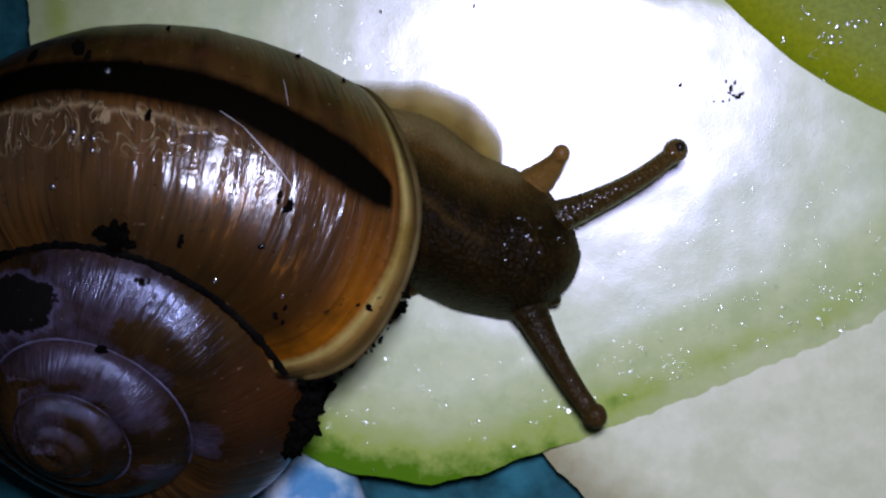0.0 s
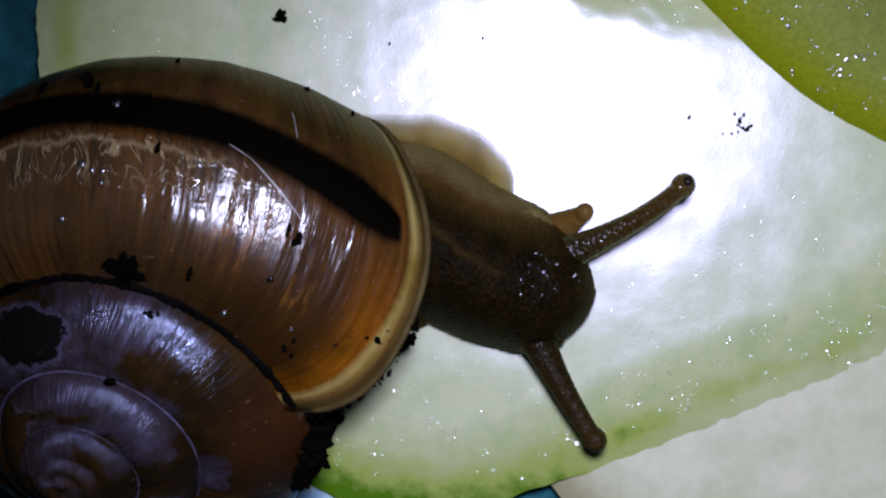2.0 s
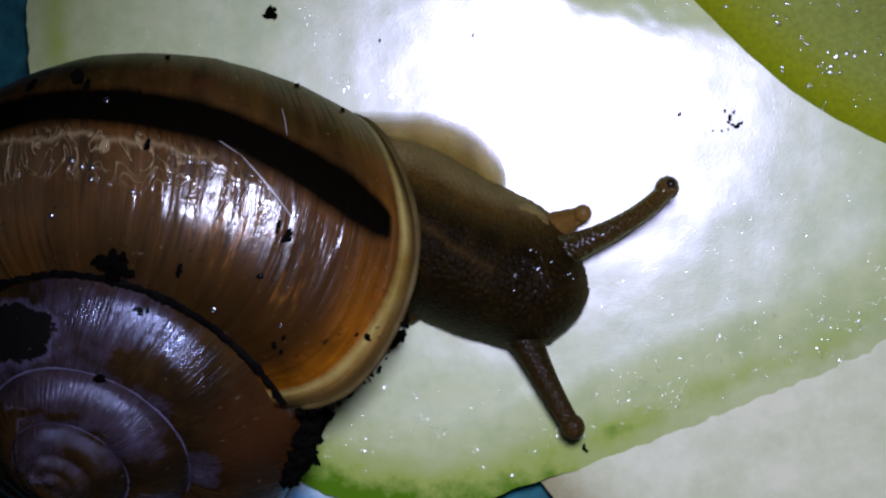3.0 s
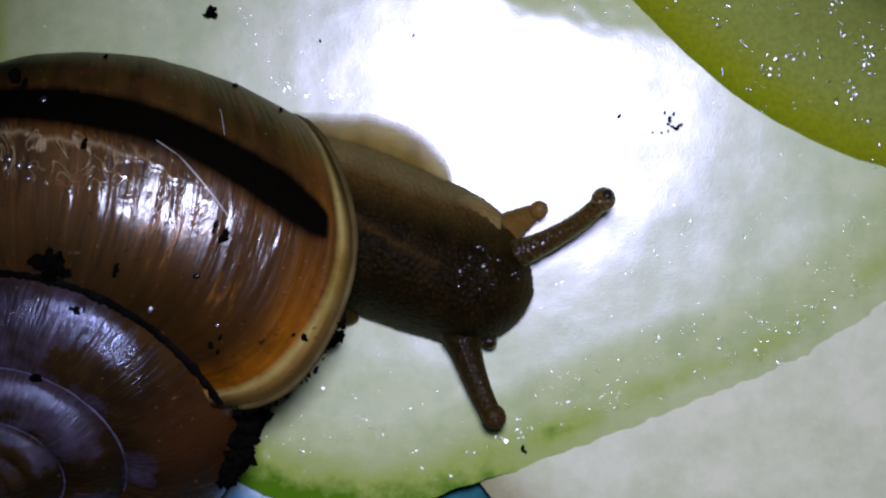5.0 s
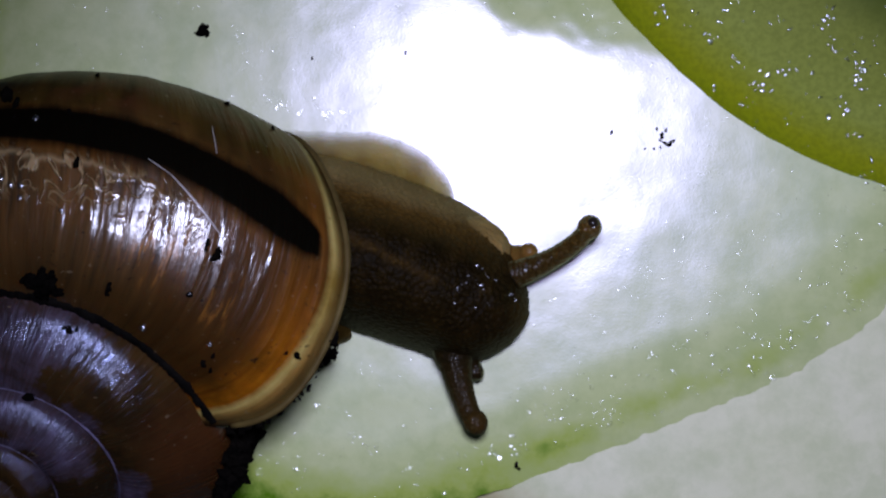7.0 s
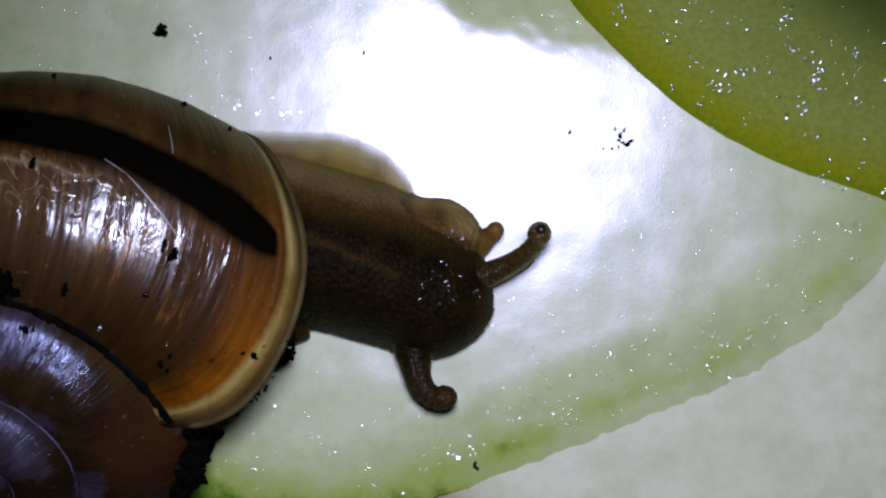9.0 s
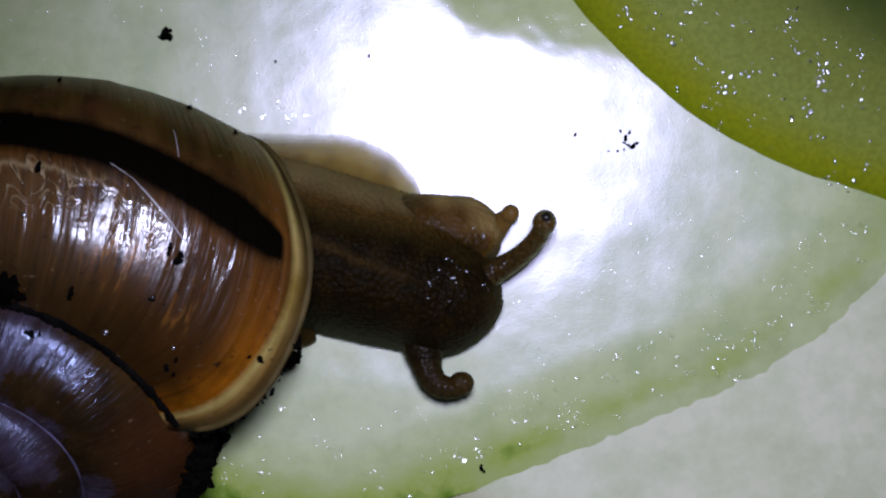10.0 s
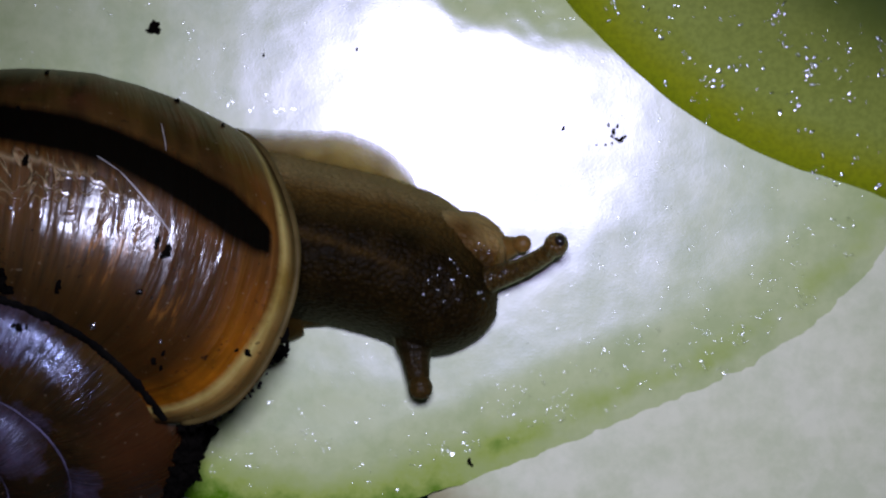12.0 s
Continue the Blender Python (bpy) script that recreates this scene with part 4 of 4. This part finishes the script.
for spot in ((1283, 146, 0.045), (1299, 148, 0.05), (1262, 181, 0.03), (1278, 181, 0.04), (1289, 178, 0.035)):
    specks([spot], "tiny black crumb on the wet flesh", "scattered crumbs")
specks([(1292, 158, 0.075), (1289, 166, 0.05), (1296, 170, 0.05)], "bent black crumb on the wet flesh", "scattered crumbs")
specks([(1306, 172, 0.08), (1312, 167, 0.05), (1301, 174, 0.05)], "black crumb on the wet flesh", "scattered crumbs")
specks([(1203, 152, 0.06)], "tiny black crumb on the wet flesh", "scattered crumbs")
specks([(479, -27, 0.15), (486, -22, 0.12), (474, -22, 0.1), (484, -32, 0.1)], "black crumb on the wet flesh")
specks([(1037, 740, 0.07), (1041, 746, 0.05)], "tiny dark crumb near the slice's rim")
for spot in ((674, 22, 0.045), (839, 12, 0.045)):
    specks([spot], "tiny dark crumb on the wet flesh")


def shell_crumb(spots, label):
    """spots: turn, round, size."""
    rows = []
    for th, ph, s in spots:
        p, _ = on_shell(th, ph, s * 0.4)
        rows.append((*p, s))
    return crumb("dirt_clump", rows, label, "", shell)


rng = random.Random(5)
edge_rows = [(0.014 + rng.uniform(-0.006, 0.012), ph + rng.uniform(-0.02, 0.02), 0.03 + 0.10 * rng.random() ** 2) for ph in np.linspace(0.60, 1.45, 30)]
# table of the shell's outer face, to set crumbs on it by plan position
TABLE = [(th, ph, shell_point(th, ph)) for th in np.linspace(-14.0, 0.0, 420) for ph in np.linspace(-1.3, 1.42, 70)]
TABLE_P = np.array([t[2] for t in TABLE])
TABLE_K = FOCAL / (HEIGHT - TABLE_P[:, 2])
TABLE_XY = np.stack([784 + TABLE_P[:, 0] * TABLE_K, 441 - TABLE_P[:, 1] * TABLE_K], 1)


def shell_at(px, py):
    d = np.hypot(TABLE_XY[:, 0] - px, TABLE_XY[:, 1] - py)
    score = np.where(d < 14, TABLE_P[:, 2] - 0.08 * d, -99)
    th, ph, _ = TABLE[int(score.argmax())]
    return th, ph


def shell_dirt(spots, label):
    for px, py, s in spots:
        shell_crumb([(*shell_at(px, py), s)], label)


for row in edge_rows:
    shell_crumb([row], "black soil crumb on the lip")
shell_dirt([(190, 415, 0.22), (205, 403, 0.2), (220, 415, 0.24), (235, 428, 0.14), (212, 425, 0.24), (198, 398, 0.14), (228, 402, 0.12), (180, 410, 0.12)], "black soil tuft in the seam")
shell_dirt([(505, 366, 0.13), (512, 355, 0.07), (497, 350, 0.08), (490, 358, 0.06), (520, 370, 0.06), (505, 342, 0.05)], "black crumbs on the shell")
shell_dirt([(150, 92, 0.2), (155, 100, 0.12)], "dark crumb on the shell")
shell_dirt([(60, 102, 0.14)], "dark crumb on the shell")
shell_dirt([(269, 204, 0.11), (262, 208, 0.07)], "dark crumb on the shell")
shell_dirt([(322, 425, 0.1), (320, 432, 0.08)], "dark crumb on the shell")
shell_dirt([(653, 552, 0.09), (640, 549, 0.05)], "tiny crumb on the lip")
shell_dirt([(464, 438, 0.08)], "tiny crumb on the shell")
shell_dirt([(184, 620, 0.13), (178, 617, 0.1)], "dark crumb on the spire")
shell_dirt([(492, 560, 0.09), (505, 550, 0.06), (498, 574, 0.06)], "dark crumbs by the seam")
shell_dirt([(306, 44, 0.06), (529, 92, 0.07), (612, 143, 0.06), (247, 110, 0.07), (150, 121, 0.05)], "tiny crumb on the shell")
shell_dirt([(250, 498, 0.1), (238, 498, 0.06), (262, 498, 0.06)], "dark crumb on the spire")

# a bead added to give a glint that the shell's ribs would throw
def glint_bead(px, py, size):
    p, n = on_shell(*shell_at(px, py), size * 0.2)
    bm = bmesh.new()
    bmesh.ops.create_icosphere(bm, subdivisions=3, radius=size * MM)
    turn = Vector((0, 0, 1)).rotation_difference(Vector(n)).to_matrix()
    for w in bm.verts:
        k = 1 + 0.2 * noise.noise(w.co / MM / size * 1.3 + Vector((px, py, 0)))
        w.co = turn @ Vector((w.co.x * k, w.co.y * k, w.co.z * 0.55)) + Vector(p) * MM
    me = bpy.data.meshes.new("glint_bead")
    bm.to_mesh(me)
    bm.free()
    me.materials.append(DEW)
    me.polygons.foreach_set("use_smooth", [True] * len(me.polygons))
    return part("glint_bead", me, shell, "clear bead added for a glint on the shell")


for spot in ((130, 232, 0.16), (138, 246, 0.11), (166, 246, 0.13), (162, 262, 0.10), (183, 126, 0.12), (94, 334, 0.13), (466, 437, 0.10), (381, 503, 0.12), (228, 288, 0.09), (497, 519, 0.07)):
    glint_bead(*spot)

# scratches in the shell's skin
def scratch(a, b, width, label):
    first, last = np.array(shell_at(*a)), np.array(shell_at(*b))
    pts = [first + (last - first) * q for q in np.linspace(0, 1, 24)]
    v, f = ribbon_tube([on_shell(th, ph, -width * 0.4)[0] for th, ph in pts], [width * (0.5 + 0.5 * math.sin(math.pi * k / 23)) for k in range(24)], 8)
    return part("scratch", mesh_from("scratch", v, f, SCRATCH), shell, label)


scratch((424, 226), (524, 338), 0.034, "pale scratch in the shell")
scratch((504, 138), (512, 182), 0.016, "pale scratch in the shell")
scratch((398, 192), (420, 220), 0.016, "pale scratch in the shell")
scratch((150, 262), (182, 232), 0.025, "pale scratch in the shell")
scratch((300, 250), (345, 212), 0.035, "pale scratch in the shell")

# black soil wedged under the lip where the shell meets the slice
wedge = []
for q in np.linspace(0, 1, 150):
    py = 668 + 128 * q
    half = 26 - 21 * q
    px = 557 - 52 * q + rng.uniform(-half, half)
    x, y, _ = place(px, py, TOP + 1.0)
    wedge.append((x, y, TOP + rng.uniform(0.2, 3.4) * (1 - 0.5 * q), rng.uniform(0.16, 0.36)))
# more grains added to cover a pale reflection on the whorl's edge
for q in np.linspace(0, 1, 80):
    px, py = float(np.interp(q, (0, 0.4, 0.75, 1), (547, 543, 530, 514))), 682 + 108 * q
    th, ph = shell_at(px - 14, py)
    z = shell_point(th, ph)[2] + rng.uniform(-1.6, 0.25)
    x, y, _ = place(px + rng.uniform(-8, 12), py, z)
    wedge.append((x, y, z, rng.uniform(0.16, 0.30)))
crumb("soil_clump", wedge, "black wet soil clump under the shell lip", "dirt", kind="stuff")
x, y, _ = place(708, 545, TOP + 4.5)
crumb("dirt_clump", [(x, y, TOP + 4.6, 0.2), (x - 0.14, y - 0.16, TOP + 4.4, 0.17), (x + 0.1, y + 0.1, TOP + 4.7, 0.14)], "black crumb under the lip", "", snail).matrix_basis = HOME


# ---- moisture: flat wet beads that glint ----
def moisture(name, count, spot, label, seed, small=0.05, large=0.14, slope=0.2, mat=JUICE):
    r = random.Random(seed)
    verts, faces = [], []
    made = 0
    at, left = None, 0
    while made < count:
        if left <= 0 or at is None:
            at = spot(r)
            left = r.choice((1, 1, 2, 4, 7)) if at else 0
            if at is None:
                continue
        x, y, z = at[0] + r.gauss(0, 0.16), at[1] + r.gauss(0, 0.12), at[2]
        left -= 1
        made += 1
        size = small + (large - small) * r.random() ** 2.5
        steep = slope * r.uniform(0.5, 1.0)
        tilt_x, tilt_y = r.gauss(0, 0.11), r.gauss(0, 0.11)
        spin, oval = r.uniform(0, math.pi), r.uniform(0.3, 0.9)
        base = len(verts)
        ring = 10
        wob = [r.uniform(0.45, 1.25) for _ in range(ring)]
        for k, f in enumerate((1.0, 0.75, 0.45)):
            for j in range(ring):
                a = 2 * math.pi * j / ring
                u, w = size * f * wob[j] * math.cos(a), size * f * wob[j] * oval * math.sin(a)
                dx, dy = u * math.cos(spin) - w * math.sin(spin), u * math.sin(spin) + w * math.cos(spin)
                verts.append((x + dx, y + dy, z + steep * size * 0.5 * (1 - f * f) + dx * tilt_x + dy * tilt_y - 0.012))
        verts.append((x, y, z + steep * size * 0.5 - 0.012))
        for k in range(2):
            for j in range(ring):
                n = (j + 1) % ring
                faces.append((base + k * ring + j, base + k * ring + n, base + (k + 1) * ring + n, base + (k + 1) * ring + j))
        for j in range(ring):
            faces.append((base + 2 * ring + j, base + 2 * ring + (j + 1) % ring, base + 3 * ring))
    ob = new(name, mesh_from(name, verts, faces, mat))
    return tagged(ob, label, "moisture", kind="stuff")


def spot_main(r):
    px, py = r.uniform(60, 1780), r.uniform(-120, 860)
    x, y, _ = place(px, py, TOP)
    if 620 < px < 1290 and py < 330:
        return None  # lamp highlight, kept free of beads
    a = math.atan2(y - C_MAIN[1], x - C_MAIN[0])
    if math.hypot(x - C_MAIN[0], y - C_MAIN[1]) > 18.5 * main_shape(a) - 1.0:
        return None
    return x, y, TOP + main_height(x, y) + 0.02


def spot_rim(r):
    a = radians(r.gauss(292, 24))
    d = 18.5 * main_shape(a) - abs(r.gauss(1.6, 0.7))
    x, y = C_MAIN[0] + d * math.cos(a), C_MAIN[1] + d * math.sin(a)
    return x, y, TOP + main_height(x, y) + 0.02


moisture("moisture_beads", 1600, spot_main, "glinting moisture beads on the cut flesh", 1, 0.02, 0.08)
moisture("moisture_beads", 420, spot_rim, "glinting moisture beads along the slice's rim", 2, 0.03, 0.14, 0.25)


def spot_by_foot(r):
    px, py, sx, sy = r.choice(((628, 100, 26, 7), (690, 122, 34, 6), (930, 262, 16, 9), (740, 690, 40, 20), (1010, 715, 30, 12)))
    x, y, _ = place(r.gauss(px, sx), r.gauss(py, sy), TOP)
    return x, y, TOP + main_height(x, y) + 0.02


def spot_fringe(r):
    """A ring round the lamp highlight, added to give it a sparkling fringe."""
    a, f = r.uniform(0, 2 * math.pi), r.gauss(1.1, 0.12)
    x, y, _ = place(970 + 370 * f * math.cos(a), 190 + 250 * f * math.sin(a), TOP)
    return x, y, TOP + main_height(x, y) + 0.02


moisture("moisture_beads", 800, spot_fringe, "fine glinting moisture beads added round the lamp highlight", 12, 0.02, 0.08, 0.22)
moisture("moisture_beads", 80, spot_by_foot, "glinting moisture beads beside the foot", 7, 0.05, 0.17, 0.10)


def spot_end(r):
    a, f = r.uniform(0, 2 * math.pi), r.random() ** 0.5 * 0.97
    q = math.asin(f ** (1 / 0.9))
    return END_AT[0] + END_R * f * math.cos(a), END_AT[1] + END_R * f * math.sin(a), TOP + 3.2 * math.cos(q) ** 0.75 - 0.55 + 0.05


moisture("moisture_beads", 4600, spot_end, "glinting moisture beads on the green end piece", 3, 0.04, 0.14, 0.42, DEW)


# ---- what moves ----
def px_row(t, a, m, c, za, zc):
    zm = (za + zc) / 2
    return t, place(*a, TOP + za), place(*m, TOP + zm), place(*c, TOP + zc)


def motions():
    # the neck bends and stretches from the shell to the head, which turns and reaches forward
    centre = np.array((1004.0, 502.0))
    turns = ((0, -13, -23, -13), (1.5, -11, -16, -7), (2.5, -9, -11, -3), (4.5, -5, -4, -6), (5.5, -3.5, 0, -5), (6.5, -1, 0, -1), (7.2, 0.3, 1, 0), (9, 0.5, 11, -6), (9.5, -2, 16, -12), (10, -4.5, 20, -20), (10.5, -1, 18, -10), (11, 3.5, 15, -3), (11.5, 5, 19, -3), (12, 7, 23, 1))
    for ob, u, whole in segments:
        q = 1.0 if whole else max(0.0, min(1.0, u / 250))
        share = q * q * (3 - 2 * q)
        p = np.array(body_plan(u, 0))
        rows = []
        for t, angle, dx, dy in turns:
            a = radians(angle)
            c, g = math.cos(a), math.sin(a)
            x, y = p - centre
            gone = (np.array((x * c - y * g, x * g + y * c)) + centre + (dx, dy) - p) * share
            here = Vector(((p[0] - 784) * PLAN, (441 - p[1]) * PLAN, 0)) * MM
            rows.append((t, HOME @ Matrix.Translation((gone[0] * PLAN * MM, -gone[1] * PLAN * MM, 0)) @ Matrix.Translation(here) @ pose(0, 0, 0, 0, 0, -angle * share) @ Matrix.Translation(-here)))
        walk(ob, rows)
    k = PLAN * MM
    # foot's edge creeps forward
    walk(foot, [(t, HOME @ Matrix.Translation((dx * k, -dy * k, 0))) for t, dx, dy in ((0, -37, -8), (2.5, -31, -4), (5, -18, -2), (7.2, 0, 0), (9, 4, 0), (10, 6, -2), (11, 12, 0), (12, 21, 2))])
    # pale lobe beside the mouth slides out as the head turns
    walk(lobe, [(t, HOME @ Matrix.Translation((dx * k, -dy * k, 0))) for t, dx, dy in ((0, -85, 50), (2.5, -70, 48), (5, -45, 34), (6.5, -28, 40), (7.2, -24, 38), (9, -5, 9), (9.5, 6, 9), (10, 22, 0), (10.5, 28, 9), (11, 43, 27), (11.5, 45, 28), (12, 52, 38))])
    upper.keys([px_row(t, (a[0] - 12, a[1] + 5), m, c, 2.7, 5.6) for t, a, m, c in (
        (0, (974, 389), (1100, 334), (1195, 268)), (1.5, (979, 392), (1100, 334), (1191, 266)), (2, (980, 394), (1100, 338), (1193, 271)),
        (2.5, (979, 397), (1096, 343), (1186, 275)), (4.5, (986, 406), (1100, 362), (1179, 300)), (5.5, (988, 410), (1094, 362), (1175, 297)),
        (6.5, (989, 412), (1092, 366), (1167, 304)), (7, (991, 414), (1096, 376), (1167, 318)), (9, (996, 418), (1100, 384), (1153, 330)),
        (9.5, (999, 418), (1094, 385), (1144, 331)), (10, (1001, 414), (1098, 371), (1152, 305)), (10.5, (1009, 416), (1106, 382), (1159, 323)), (11, (1011, 420), (1108, 392), (1170, 338)), (11.5, (1012, 424), (1112, 386), (1174, 331)), (12, (1012, 428), (1120, 402), (1194, 356)))])
    lower.keys([px_row(t, a, m, c, 2.6, 3.2) for t, a, m, c in (
        (0, (920, 513), (990, 645), (1052, 735)), (1.5, (922, 513), (990, 638), (1047, 722)), (2, (920, 513), (984, 636), (1037, 720)),
        (2.5, (918, 516), (977, 630), (1026, 710)), (4.5, (920, 518), (958, 622), (991, 693)), (5.5, (922, 522), (952, 616), (982, 671)),
        (6.5, (922, 526), (945, 608), (973, 653)), (7, (923, 527), (942, 612), (965, 663)), (9, (930, 522), (943, 596), (983, 620)),
        (9.5, (934, 520), (950, 590), (991, 609)), (10, (936, 518), (955, 584), (1002, 591)), (10.5, (938, 518), (952, 585), (982, 600)), (11, (940, 518), (943, 578), (956, 593)), (11.5, (940, 518), (946, 574), (972, 585)), (12, (940, 516), (946, 578), (952, 608)))])
    feeler.keys([px_row(t, a, m, c, 1.7, 2.9) for t, a, m, c in (
        (0, (945, 325), (975, 297), (993, 272)), (1.5, (960, 340), (990, 318), (1009, 300)), (2.5, (975, 355), (1005, 340), (1028, 328)),
        (4.5, (992, 352), (1022, 332), (1049, 316)), (5.5, (1012, 360), (1043, 342), (1071, 326)), (6.5, (1010, 380), (1040, 370), (1062, 361)),
        (7.2, (1010, 380), (1038, 371), (1058, 363)), (9, (1025, 358), (1052, 342), (1073, 325)), (9.5, (1028, 350), (1054, 335), (1076, 317)), (10, (1040, 340), (1068, 311), (1090, 290)),
        (10.5, (1046, 350), (1078, 332), (1104, 318)), (11, (1056, 362), (1090, 350), (1118, 340)), (11.5, (1056, 354), (1092, 335), (1121, 323)), (12, (1070, 372), (1104, 362), (1132, 355)))])
    feeler_low.keys([px_row(t, a, m, c, 1.6, 1.8) for t, a, m, c in (
        (0, (940, 500), (962, 515), (978, 527)), (1.5, (938, 512), (957, 530), (972, 543)), (2.5, (935, 512), (955, 528), (968, 540)),
        (4.5, (938, 512), (960, 530), (976, 545)), (5.5, (938, 522), (958, 540), (973, 556)), (6.5, (934, 535), (952, 556), (967, 573)),
        (7.2, (934, 537), (951, 558), (964, 575)), (9, (930, 510), (945, 525), (958, 535)), (12, (930, 505), (945, 515), (955, 525)))])


motions()
